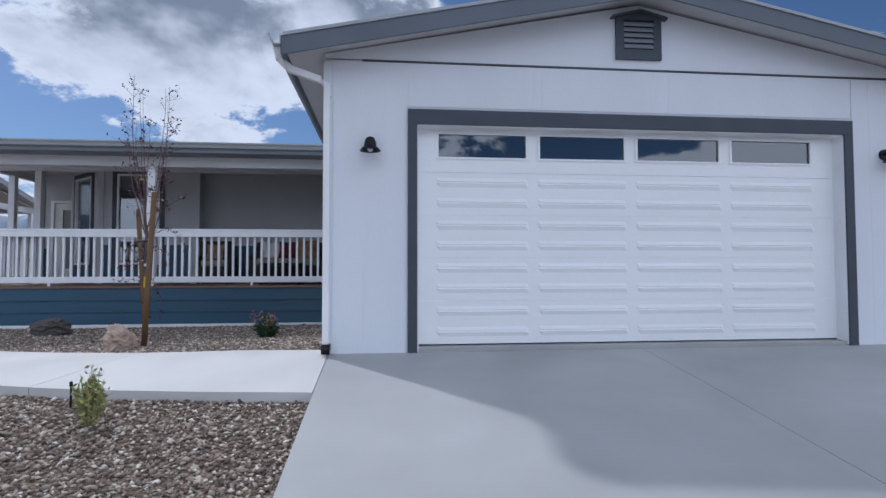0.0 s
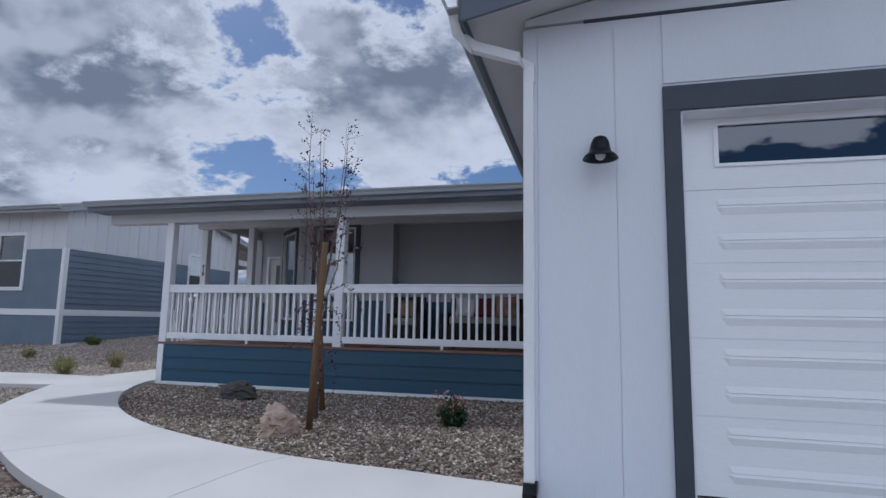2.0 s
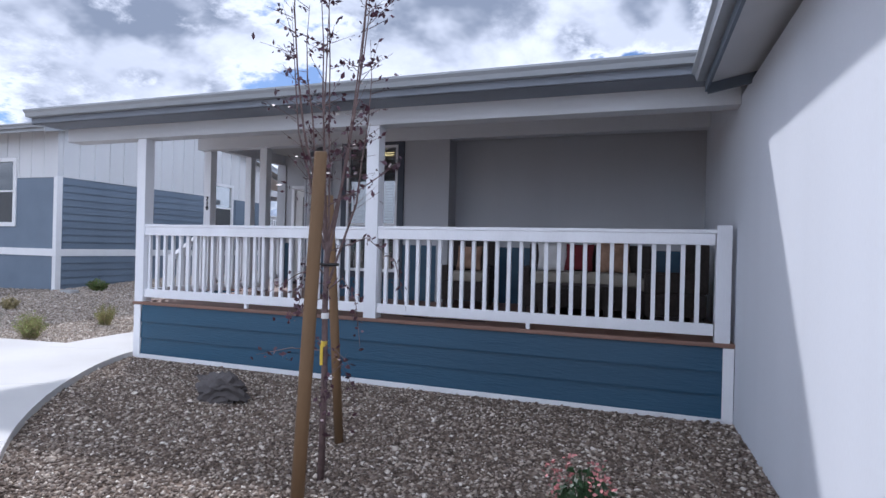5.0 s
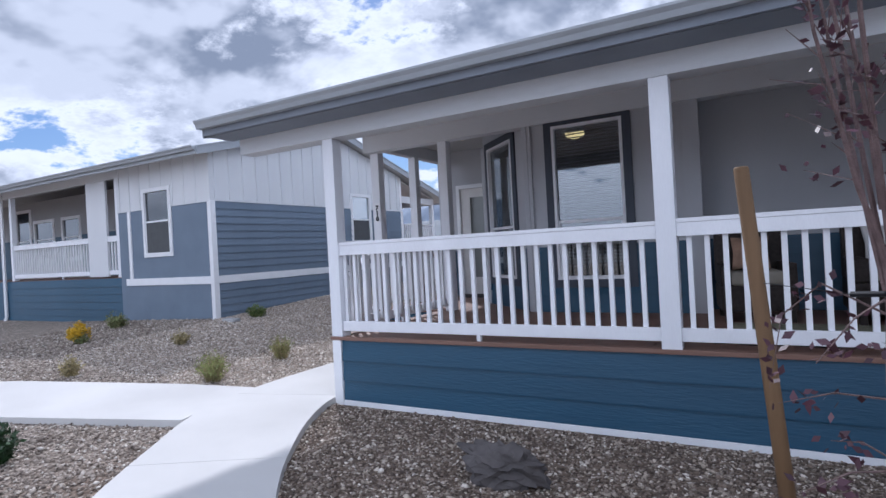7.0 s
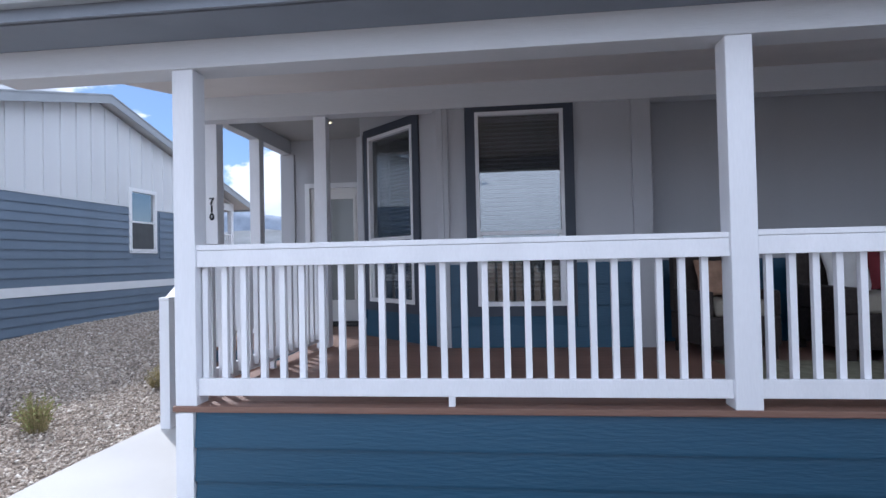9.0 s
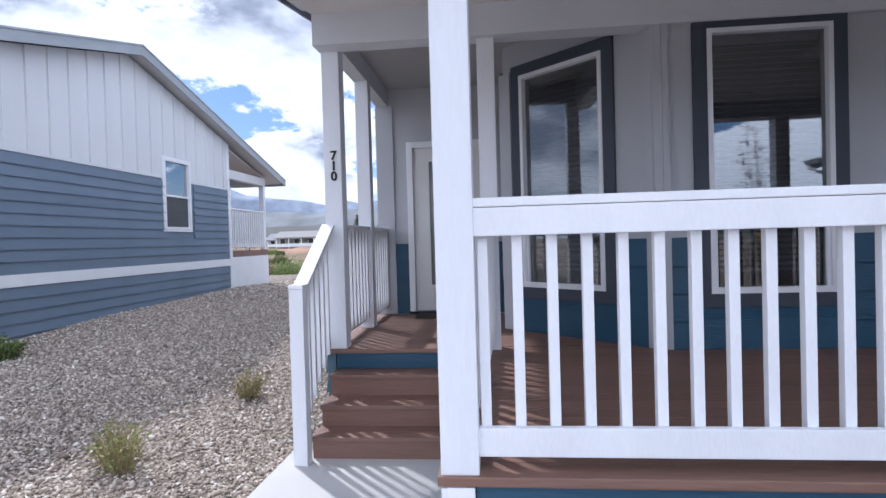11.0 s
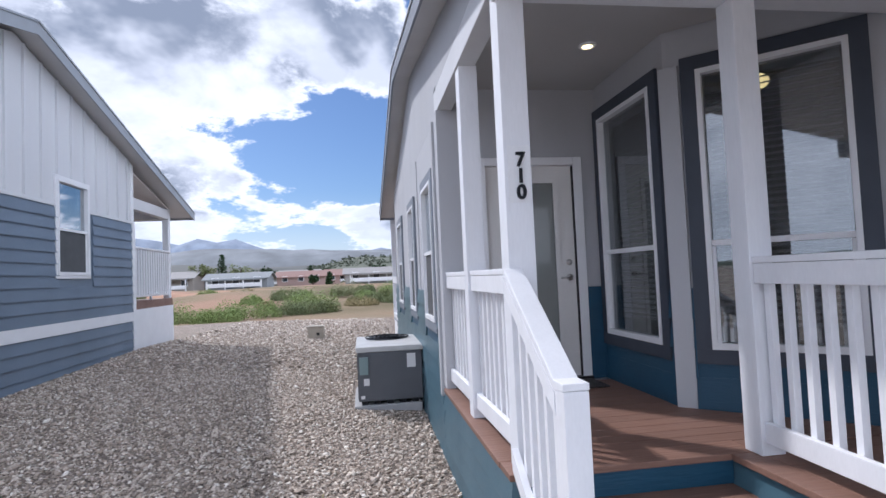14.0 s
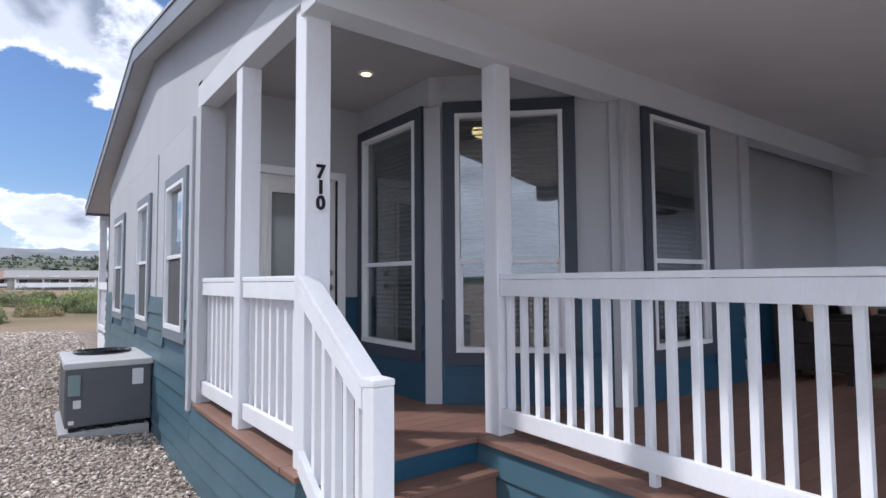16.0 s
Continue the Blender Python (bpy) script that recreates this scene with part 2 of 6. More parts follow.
LEAF_PALE = mat("pale_yellow_green_leaf", (0.38, 0.42, 0.15), 0.75, var=0.2, island=0.3)
LEAF_SAGE = mat("sage_leaf", (0.20, 0.235, 0.085), 0.7, var=0.2, island=0.35)
PETAL_RED = mat("coral_petal", (0.55, 0.21, 0.20), 0.55, var=0.15, island=0.25)
PETAL_YELLOW = mat("yellow_petal", (0.72, 0.46, 0.025), 0.55, var=0.15, island=0.2)
ROCK_TAN = mat("tan_boulder", (0.66, 0.53, 0.43), 0.85, var=0.16, scale=5, bump=0.9, bscale=26, color2=(0.29, 0.20, 0.15))
ROCK_DARK = mat("dark_boulder", (0.115, 0.102, 0.10), 0.8, var=0.2, scale=5, bump=0.9, bscale=24)
WICKER = mat("dark_wicker", (0.035, 0.024, 0.020), 0.65, var=0.2, scale=30, bump=0.8, bscale=70)
CUSHION = mat("beige_cushion", (0.33, 0.30, 0.25), 0.9, var=0.06, bump=0.3, bscale=160)
RED_CLOTH = mat("red_pillow", (0.17, 0.022, 0.03), 0.9, var=0.12, bump=0.3)
WHITE_CLOTH = mat("white_pillow", (0.68, 0.67, 0.66), 0.9, var=0.06, bump=0.3)
TAN_CLOTH = mat("tan_throw", (0.40, 0.25, 0.17), 0.95, var=0.18, scale=9, bump=0.5)
RUG = mat("woven_rug", (0.36, 0.35, 0.25), 0.95, var=0.15, scale=12, bump=0.6)
RUBBER = mat("door_mat", (0.060, 0.055, 0.055), 0.95, var=0.2, scale=20, bump=0.8)
AC_BODY = mat("ac_cabinet", (0.105, 0.112, 0.125), 0.5, var=0.05, scale=4, bump=0.1)
AC_TOP = mat("ac_top_cover", (0.56, 0.56, 0.55), 0.45, var=0.05)
AC_PANEL = mat("ac_service_panel", (0.22, 0.30, 0.30), 0.5, var=0.05)
PAPER = mat("sticker_paper", (0.74, 0.74, 0.74), 0.6, var=0.03)
TAN_BOX = mat("utility_box_plastic", (0.44, 0.40, 0.33), 0.6, var=0.06)
# a darker grey than CEIL, for the flat ceiling only
ENTRY_CEIL = mat("entrance_ceiling_darker_grey", (0.44, 0.435, 0.43), 0.8, var=0.04, scale=1.2, bump=0.3, bscale=160)
SCREEN = mat("insect_screen_mesh", (0.085, 0.09, 0.095), 0.7, var=0.05)
CAN_GLOW = glow("can_light_lens", (1.0, 0.76, 0.36), 2.2)
LAMP_GLOW = glow("room_lamp_bowl", (1.0, 0.72, 0.30), 2.6)
TAG_YELLOW = mat("yellow_tag", (0.72, 0.52, 0.05), 0.6, var=0.05)


# ---- shape helpers ----
def box(bm, x0, x1, y0, y1, z0, z1):
    vs = [bm.verts.new(p) for p in ((x0, y0, z0), (x1, y0, z0), (x1, y1, z0), (x0, y1, z0), (x0, y0, z1), (x1, y0, z1), (x1, y1, z1), (x0, y1, z1))]
    for f in ((0, 3, 2, 1), (4, 5, 6, 7), (0, 1, 5, 4), (1, 2, 6, 5), (2, 3, 7, 6), (3, 0, 4, 7)):
        bm.faces.new([vs[i] for i in f])
    return vs


def prism(bm, outline, axis, a, b):
    """A flat outline of (u, v) pushed from a to b along an axis: x takes (y, z), y takes (x, z), z takes (x, y)."""
    def at(u, v, w):
        return {"x": (w, u, v), "y": (u, w, v), "z": (u, v, w)}[axis]
    p, q = [bm.verts.new(at(u, v, a)) for u, v in outline], [bm.verts.new(at(u, v, b)) for u, v in outline]
    n = len(outline)
    bm.faces.new(p)
    bm.faces.new(q[::-1])
    for i in range(n):
        bm.faces.new((p[i], q[i], q[(i + 1) % n], p[(i + 1) % n]))
    bmesh.ops.recalc_face_normals(bm, faces=bm.faces)


def tube(bm, points, radii, sides=8):
    rings = []
    for i, p in enumerate(points):
        p = Vector(p)
        d = (Vector(points[min(i + 1, len(points) - 1)]) - Vector(points[max(i - 1, 0)])).normalized()
        u = d.orthogonal().normalized()
        v = d.cross(u)
        r = radii if isinstance(radii, (int, float)) else radii[i]
        rings.append([bm.verts.new(p + r * (math.cos(a) * u + math.sin(a) * v)) for a in (2 * math.pi * k / sides for k in range(sides))])
    for a, b in zip(rings, rings[1:]):
        for k in range(sides):
            bm.faces.new((a[k], a[(k + 1) % sides], b[(k + 1) % sides], b[k]))
    bm.faces.new(rings[0][::-1])
    bm.faces.new(rings[-1])


def link(name, bm, material, bevel=0.0, smooth=False):
    if bevel:
        bmesh.ops.bevel(bm, geom=bm.edges[:], offset=bevel, segments=2, affect="EDGES", profile=0.6)
    bmesh.ops.recalc_face_normals(bm, faces=bm.faces)
    me = bpy.data.meshes.new(name)
    bm.to_mesh(me)
    bm.free()
    if smooth:
        me.polygons.foreach_set("use_smooth", [True] * len(me.polygons))
    me.materials.append(material)
    return new(name, me)


def part(name, bm, material, parent, label="", bevel=0.0, smooth=False):
    ob = link(name, bm, material, bevel, smooth)
    ob.parent = parent
    return tagged(ob, label)


def part_box(name, parent, material, x0, x1, y0, y1, z0, z1, bevel=0.0, label=""):
    bm = bmesh.new()
    box(bm, x0, x1, y0, y1, z0, z1)
    return part(name, bm, material, parent, label, bevel)


def thing(name, label, category, at=(0, 0, 0), rz=0.0, group="", kind=""):
    ob = new(name)
    ob.empty_display_size = 0.1
    ob.matrix_basis = pose(*at, 0, 0, rz)
    return tagged(ob, label, category, group, kind)


def solid(name, bm, material, label, category, kind="structure", bevel=0.0):
    return tagged(link(name, bm, material, bevel), label, category, kind=kind)


# ---- lie of the land ----
GX = (-70, -20, -13.5, -8.5, -4, 0, 7, 40)
GY = (-60, -8, -4, -1, 0.3, 5.4, 8, 12, 16.5, 28, 60)
GZ = ((-1.5, -1.5, -1.5, -1.5, -1.5, -1.5, -1.5, -1.5),
      (-0.9, -0.8, -0.75, -0.8, -0.9, -0.95, -0.95, -0.95),
      (-0.5, -0.45, -0.40, -0.45, -0.50, -0.50, -0.50, -0.5),
      (-0.3, -0.3, -0.24, -0.28, -0.22, -0.135, -0.135, -0.15),
      (-0.3, -0.25, -0.20, -0.24, -0.16, 0.0, 0.005, 0.0),
      (-0.3, -0.25, -0.06, -0.23, -0.23, -0.21, -0.2, -0.1),
      (-0.3, -0.05, 0.13, -0.22, -0.2, -0.2, -0.2, -0.1),
      (-0.3, 0.2, 0.33, -0.15, -0.2, -0.2, -0.2, -0.1),
      (-0.2, 0.3, 0.40, -0.03, -0.1, -0.1, -0.1, -0.1),
      (-0.2, 0.05, 0.10, -0.05, -0.1, -0.1, -0.1, -0.1),
      (-0.35, -0.35, -0.35, -0.35, -0.35, -0.35, -0.35, -0.35))
GZA = np.array(GZ)


def land(x, y):
    """Height of the ground, for numbers or arrays."""
    x, y = np.clip(x, GX[0], GX[-1] - 1e-6), np.clip(y, GY[0], GY[-1] - 1e-6)
    i, j = np.searchsorted(GX, x, "right") - 1, np.searchsorted(GY, y, "right") - 1
    gx, gy = np.array(GX), np.array(GY)
    u, v = (x - gx[i]) / (gx[i + 1] - gx[i]), (y - gy[j]) / (gy[j + 1] - gy[j])
    return (GZA[j, i] * (1 - u) + GZA[j, i + 1] * u) * (1 - v) + (GZA[j + 1, i] * (1 - u) + GZA[j + 1, i + 1] * u) * v


def rise(y):
    """The scrub land climbs gently behind the gravel."""
    return 0.95 * np.clip((np.asarray(y) - 31) / 17, 0, 1) + 0.12 * np.clip((np.asarray(y) - 52) / 45, 0, 1)


def ground_material():
    m = bpy.data.materials.new("gravel_and_dirt")
    m.use_nodes = True
    nd, lk = m.node_tree.nodes, m.node_tree.links
    p = nd["Principled BSDF"]
    p.inputs["Roughness"].default_value = 0.95
    p.inputs["Specular IOR Level"].default_value = 0.2
    co = nd.new("ShaderNodeTexCoord")
    vo = nd.new("ShaderNodeTexVoronoi")
    vo.inputs["Scale"].default_value = 34
    lk.new(co.outputs["Object"], vo.inputs["Vector"])
    sx = nd.new("ShaderNodeSeparateColor")
    lk.new(vo.outputs["Color"], sx.inputs[0])
    rp = nd.new("ShaderNodeValToRGB")
    e = rp.color_ramp.elements
    e[0].color, e[1].color = (0.15, 0.124, 0.105, 1), (0.56, 0.49, 0.42, 1)
    e.new(0.45).color = (0.26, 0.215, 0.178, 1)
    e.new(0.8).color = (0.35, 0.30, 0.255, 1)
    lk.new(sx.outputs[0], rp.inputs[0])
    n = nd.new("ShaderNodeTexNoise")
    n.inputs["Scale"].default_value, n.inputs["Detail"].default_value = 0.09, 8
    lk.new(co.outputs["Object"], n.inputs["Vector"])
    dirt = nd.new("ShaderNodeValToRGB")
    d = dirt.color_ramp.elements
    d[0].position, d[1].position = 0.38, 0.66
    d[0].color, d[1].color = (0.15, 0.125, 0.07, 1), (0.36, 0.23, 0.16, 1)
    d.new(0.52).color = (0.25, 0.195, 0.125, 1)
    lk.new(n.outputs[0], dirt.inputs[0])
    sp = nd.new("ShaderNodeSeparateXYZ")
    lk.new(co.outputs["Object"], sp.inputs[0])
    wob = nd.new("ShaderNodeMath")
    wob.operation = "MULTIPLY_ADD"
    lk.new(n.outputs[0], wob.inputs[0])
    wob.inputs[1].default_value = 8.0
    lk.new(sp.outputs[1], wob.inputs[2])
    far = nd.new("ShaderNodeMapRange")
    far.inputs[1].default_value, far.inputs[2].default_value = 31, 34
    lk.new(wob.outputs[0], far.inputs[0])
    mx = nd.new("ShaderNodeMix")
    mx.data_type = "RGBA"
    lk.new(far.outputs[0], mx.inputs[0])
    bed = nd.new("ShaderNodeMapRange")
    bed.inputs[1].default_value, bed.inputs[2].default_value = -8.6, -7.6
    lk.new(sp.outputs[0], bed.inputs[0])
    brown = nd.new("ShaderNodeMix")
    brown.data_type, brown.blend_type = "RGBA", "MULTIPLY"
    brown.inputs[7].default_value = (0.60, 0.54, 0.50, 1)
    lk.new(bed.outputs[0], brown.inputs[0])
    lk.new(rp.outputs[0], brown.inputs[6])
    lk.new(brown.outputs[2], mx.inputs[6])
    lk.new(dirt.outputs[0], mx.inputs[7])
    lk.new(mx.outputs[2], p.inputs["Base Color"])
    b = nd.new("ShaderNodeBump")
    b.inputs["Strength"].default_value, b.inputs["Distance"].default_value = 0.8, 0.02
    b.invert = True
    lk.new(vo.outputs["Distance"], b.inputs["Height"])
    lk.new(b.outputs[0], p.inputs["Normal"])
    return m


def make_ground():
    def axis(lo, hi, step, far):
        a = list(np.arange(lo, hi + 0.01, step))
        out, s, v = [], step, hi
        while v < far:
            s *= 1.35
            v += s
            out.append(v)
        back, s, v = [], step, lo
        while v > -far:
            s *= 1.35
            v -= s
            back.append(v)
        return np.array(back[::-1] + a + out)
    xs, ys = axis(-24, 10, 0.5, 2600), axis(-10, 60, 0.5, 2600)
    X, Y = np.meshgrid(xs, ys)
    Z = land(X, Y) - 0.05
    wild = np.clip((Y - 27) / 8, 0, 1)
    Z = Z + wild * (0.25 * np.sin(X * 0.31 + 1.0) * np.cos(Y * 0.27) + 0.18 * np.sin(X * 0.12 - Y * 0.19) - 0.15) + rise(Y)
    nx, ny = len(xs), len(ys)
    idx = np.arange(nx * ny).reshape(ny, nx)
    faces = np.stack((idx[:-1, :-1], idx[:-1, 1:], idx[1:, 1:], idx[1:, :-1]), -1).reshape(-1, 4)
    me = bpy.data.meshes.new("ground")
    me.from_pydata(np.stack((X, Y, Z), -1).reshape(-1, 3).tolist(), [], faces.tolist())
    me.polygons.foreach_set("use_smooth", [True] * len(me.polygons))
    me.materials.append(ground_material())
    return tagged(new("ground", me), "grey-brown gravel yard running into dry scrub land", "ground", kind="structure")


make_ground()


# ---- concrete ----
def spline(points, n):
    """n points spaced along a smooth line through the given ones."""
    p = [Vector(q) for q in points]
    p = [2 * p[0] - p[1]] + p + [2 * p[-1] - p[-2]]
    fine = []
    for i in range(1, len(p) - 2):
        for k in range(12):
            t = k / 12
            a, b, c, d = p[i - 1:i + 3]
            fine.append(0.5 * (2 * b + (c - a) * t + (2 * a - 5 * b + 4 * c - d) * t * t + (3 * b - a - 3 * c + d) * t ** 3))
    fine.append(p[-2])
    run = [0.0]
    for a, b in zip(fine, fine[1:]):
        run.append(run[-1] + (b - a).length)
    out, j = [], 0
    for k in range(n):
        s = run[-1] * k / (n - 1)
        while j < len(run) - 2 and run[j + 1] < s:
            j += 1
        out.append(fine[j].lerp(fine[j + 1], (s - run[j]) / max(run[j + 1] - run[j], 1e-9)))
    return out


WALK_IN = ((0.045, 0.12), (-0.8, 0.30), (-1.6, 0.52), (-2.55, 0.90), (-4.1, 1.72), (-5.2, 2.50), (-6.1, 3.40), (-6.72, 4.22), (-7.12, 4.90), (-7.32, 5.5), (-7.32, 6.4), (-7.32, 7.4))
WALK_OUT = ((0.045, -1.12), (-1.02, -0.95), (-2.1, -0.68), (-3.23, -0.22), (-4.2, 0.30), (-5.3, 0.98), (-6.5, 1.95), (-7.2, 2.74), (-7.80, 3.55), (-8.35, 4.40), (-8.62, 5.5), (-8.62, 7.4))
NW = 91
IN, OUT = spline(WALK_IN, NW), spline(WALK_OUT, NW)


def slab_mesh(rows, lift, depth, across=5):
    """A slab from rows of (left, right) edge points, laid on the land."""
    bm = bmesh.new()
    tops, lows = [], []
    for a, b in rows:
        pts = [a.lerp(b, k / across) for k in range(across + 1)]
        tops.append([bm.verts.new((p.x, p.y, float(land(p.x, p.y)) + lift)) for p in pts])
        lows.append([bm.verts.new((p.x, p.y, float(land(p.x, p.y)) + lift - depth)) for p in pts])
    for i in range(len(rows) - 1):
        for k in range(across):
            bm.faces.new((tops[i][k], tops[i][k + 1], tops[i + 1][k + 1], tops[i + 1][k]))
            bm.faces.new((lows[i][k], lows[i + 1][k], lows[i + 1][k + 1], lows[i][k + 1]))
        bm.faces.new((tops[i][0], tops[i + 1][0], lows[i + 1][0], lows[i][0]))
        bm.faces.new((tops[i][across], lows[i][across], lows[i + 1][across], tops[i + 1][across]))
    for i in (0, -1):
        for k in range(across):
            bm.faces.new((tops[i][k], lows[i][k], lows[i][k + 1], tops[i][k + 1]))
    return bm


walkway = thing("pavement_walkway", "pale broom-finished concrete garden walkway curving to the steps", "walkway", kind="structure")
for s in range(0, NW - 1, 15):
    rows = [(IN[k].copy(), OUT[k].copy()) for k in range(s, min(s + 16, NW))]
    if s:
        rows[0] = (IN[s].lerp(IN[s + 1], 0.06), OUT[s].lerp(OUT[s + 1], 0.06))
    part("slab", slab_mesh(rows, 0.025, 0.14), WALK, walkway)
branch = [(Vector((-8.63, 5.45)), Vector((-8.30, 4.20))), (Vector((-9.6, 5.20)), Vector((-9.3, 3.83))), (Vector((-12, 4.38)), Vector((-11.6, 3.0))), (Vector((-15, 3.25)), Vector((-14.6, 1.9))), (Vector((-21, 1.0)), Vector((-20.5, -0.4)))]
part("slab", slab_mesh(branch, 0.022, 0.14), WALK, walkway)

driveway = thing("pavement_driveway", "smooth grey concrete driveway sloping down from the garage", "driveway", kind="structure")
for x0, x1 in ((0.05, 3.085), (3.09, 6.4)):
    for y0, y1 in ((-0.0, -3.0), (-3.006, -6.0), (-6.006, -11.0)):
        n = 7
        part("slab", slab_mesh([(Vector((x0, y0 + (y1 - y0) * k / n)), Vector((x1, y0 + (y1 - y0) * k / n))) for k in range(n + 1)], 0.02, 0.15), CONCRETE, driveway)
bm = bmesh.new()
box(bm, 0.05, 6.1, 0.002, 7.9, -0.25, 0.03)
solid("floor_garage", bm, CONCRETE, "grey concrete garage floor slab", "floor")


# ---- walls with siding ----
def lap_boards(parent, mesh_name, length, z0, z1, step, material, at, rz, gaps=()):
    """Lap boards on a wall that runs along local x and faces local -y; gaps: (x0, x1, z0, z1) left open."""
    made = {}
    n = max(1, round((z1 - z0) / step))
    h = (z1 - z0) / n
    base = pose(*at, 0, 0, rz)
    for i in range(n):
        za = z0 + i * h
        cuts = [(0.0, length)]
        for gx0, gx1, gz0, gz1 in gaps:
            if za + h > gz0 + 0.02 and za < gz1 - 0.02:
                cuts = [c for a, b in cuts for c in ((a, min(b, gx0)), (max(a, gx1), b)) if c[1] - c[0] > 0.01]
        for a, b in cuts:
            key = round(b - a, 4)
            if key not in made:
                bm = bmesh.new()
                prism(bm, ((-0.030, 0.0), (-0.030, 0.010), (-0.007, h + 0.010), (0.002, h + 0.010), (0.002, 0.012), (-0.012, 0.004)), "x", 0.0, b - a)
                ob = link(mesh_name, bm, material)
                made[key] = ob.data
            else:
                ob = new(mesh_name, made[key])
            ob.parent = parent
            ob.matrix_basis = base @ pose(a, 0, za)


def wall_with_hole(name, label, length, z0, z1, thick, material, at, rz, holes=(), kind="structure"):
    """A wall along local x, outer face at local y = 0, body behind it; holes: (x0, x1, z0, z1) side by side."""
    bm = bmesh.new()
    x = 0.0
    for hx0, hx1, hz0, hz1 in sorted(holes):
        box(bm, x, hx0, 0, thick, z0, z1)
        if hz0 > z0:
            box(bm, hx0, hx1, 0, thick, z0, hz0)
        if hz1 < z1:
            box(bm, hx0, hx1, 0, thick, hz1, z1)
        x = hx1
    box(bm, x, length, 0, thick, z0, z1)
    ob = link(name, bm, material)
    ob.matrix_basis = pose(*at, 0, 0, rz)
    return tagged(ob, label, "wall", kind=kind)


def beam(name, label, x0, x1, y0, y1, z0, z1, material=None, bevel=0.006, category="beam"):
    bm = bmesh.new()
    box(bm, x0, x1, y0, y1, z0, z1)
    return solid(name, bm, material or BEAM, label, category, bevel=bevel)


# ---- garage ----
GW, GH, GP = 6.18, 2.76, 3.42          # width, eave height and peak of the front wall
front = wall_with_hole("wall_garage_front", "pale grey painted garage front wall with vertical grooved panels", GW, -0.3, GH, 0.14, GARAGE_WALL, (0, 0, 0), 0, [(0.87, 5.30, -0.3, 2.16)])
for a, b in ((0.075, 0.3685), (0.3695, 0.519), (0.5215, 0.78), (5.40, 5.591), (5.593, 5.892), (5.894, 6.10)):
    part_box("panel", front, GARAGE_WALL, a, b, -0.008, 0.0, -0.08, 2.75)
for a, b in ((0.79, 2.018), (2.0195, 2.10), (2.1015, 3.40), (3.4015, 5.39)):
    part_box("panel", front, GARAGE_WALL, a, b, -0.008, 0.0, 2.33, 2.75)
for a in (-0.012, 6.105):
    part_box("corner_board", front, GARAGE_WALL, a, a + 0.085, -0.02, -0.0, -0.08, 2.74, 0.003)
bm = bmesh.new()
prism(bm, ((0, GH + 0.012), (GW, GH + 0.012), (GW, GH + 0.05), (GW / 2, GP), (0, GH + 0.05)), "y", -0.014, 0.14)
solid("wall_garage_gable", bm, GARAGE_WALL, "pale grey painted gable above the garage door", "wall")
part_box("drip_strip", front, SLATE, 0.35, 6.1, -0.016, 0.0, GH - 0.006, GH + 0.010)
wall_with_hole("wall_garage_left", "pale grey garage side wall beside the porch", 8.2, -0.35, 2.76, 0.14, GARAGE_WALL, (0.002, 8.342, 0), -90)
wall_with_hole("wall_garage_right", "pale grey garage side wall", 7.8, -0.35, 2.76, 0.14, GARAGE_WALL, (GW, 0.14, 0), 90)
wall_with_hole("wall_garage_back", "plain wall closing the garage", GW - 0.30, -0.3, 2.76, 0.1, ROOM, (0.15, 8.06, 0), 0)


def gable_roof(name, label, x_ridge, half, y0, y1, z_eave, slope, thick, along, fascia):
    """A two-sided roof; along 'y': the ridge runs in y; half: (left, right) reach from the ridge."""
    roof = thing(name, label, "roof", kind="structure")
    zr = z_eave + slope * half[0]
    z_end = zr - slope * half[1]
    for sgn, h, ze, nm in ((-1, half[0], z_eave, "roof_slope"), (1, half[1], z_end, "roof_slope")):
        o = [(x_ridge, zr), (x_ridge + sgn * h, ze), (x_ridge + sgn * h, ze - thick), (x_ridge, zr - thick)]
        bm = bmesh.new()
        prism(bm, o, along, y0, y1)
        part(nm, bm, SHINGLE, roof)
        for a, b, m, dz0, dz1 in ((y0 - 0.022, y0, fascia, -0.025, -0.185), (y1, y1 + 0.022, fascia, -0.025, -0.185),
                                  (y0 - 0.035, y0 + 0.01, GUTTER, 0.006, -0.024), (y1 - 0.01, y1 + 0.035, GUTTER, 0.006, -0.024)):
            bm = bmesh.new()
            prism(bm, [(x_ridge, zr + dz0), (x_ridge + sgn * h, ze + dz0), (x_ridge + sgn * h, ze + dz1), (x_ridge, zr + dz1)], along, a, b)
            part("rake_board" if m is fascia else "drip_edge", bm, m, roof)
        bm = bmesh.new()
        prism(bm, [(x_ridge, zr - thick - 0.004), (x_ridge + sgn * h, ze - thick - 0.004), (x_ridge + sgn * h, ze - thick - 0.022), (x_ridge, zr - thick - 0.022)], along, y0 + 0.002, y1 - 0.002)
        part("soffit", bm, SOFFIT, roof)
        e = x_ridge + sgn * h
        bm = bmesh.new()
        prism(bm, [(e, ze - 0.012), (e + sgn * 0.022, ze - 0.012), (e + sgn * 0.022, ze - 0.17), (e, ze - 0.17)], along, y0, y1)
        part("fascia", bm, fascia, roof)
    return roof


groof = gable_roof("roof_garage", "garage gable roof with slate-grey rake boards", GW / 2, (3.42, 3.42), -0.33, 4.88, 2.85, 0.205, 0.075, "y", EAVE_DARK)
bm = bmesh.new()
gz_ = lambda x: 2.85 + 0.205 * (3.42 - abs(x - GW / 2))
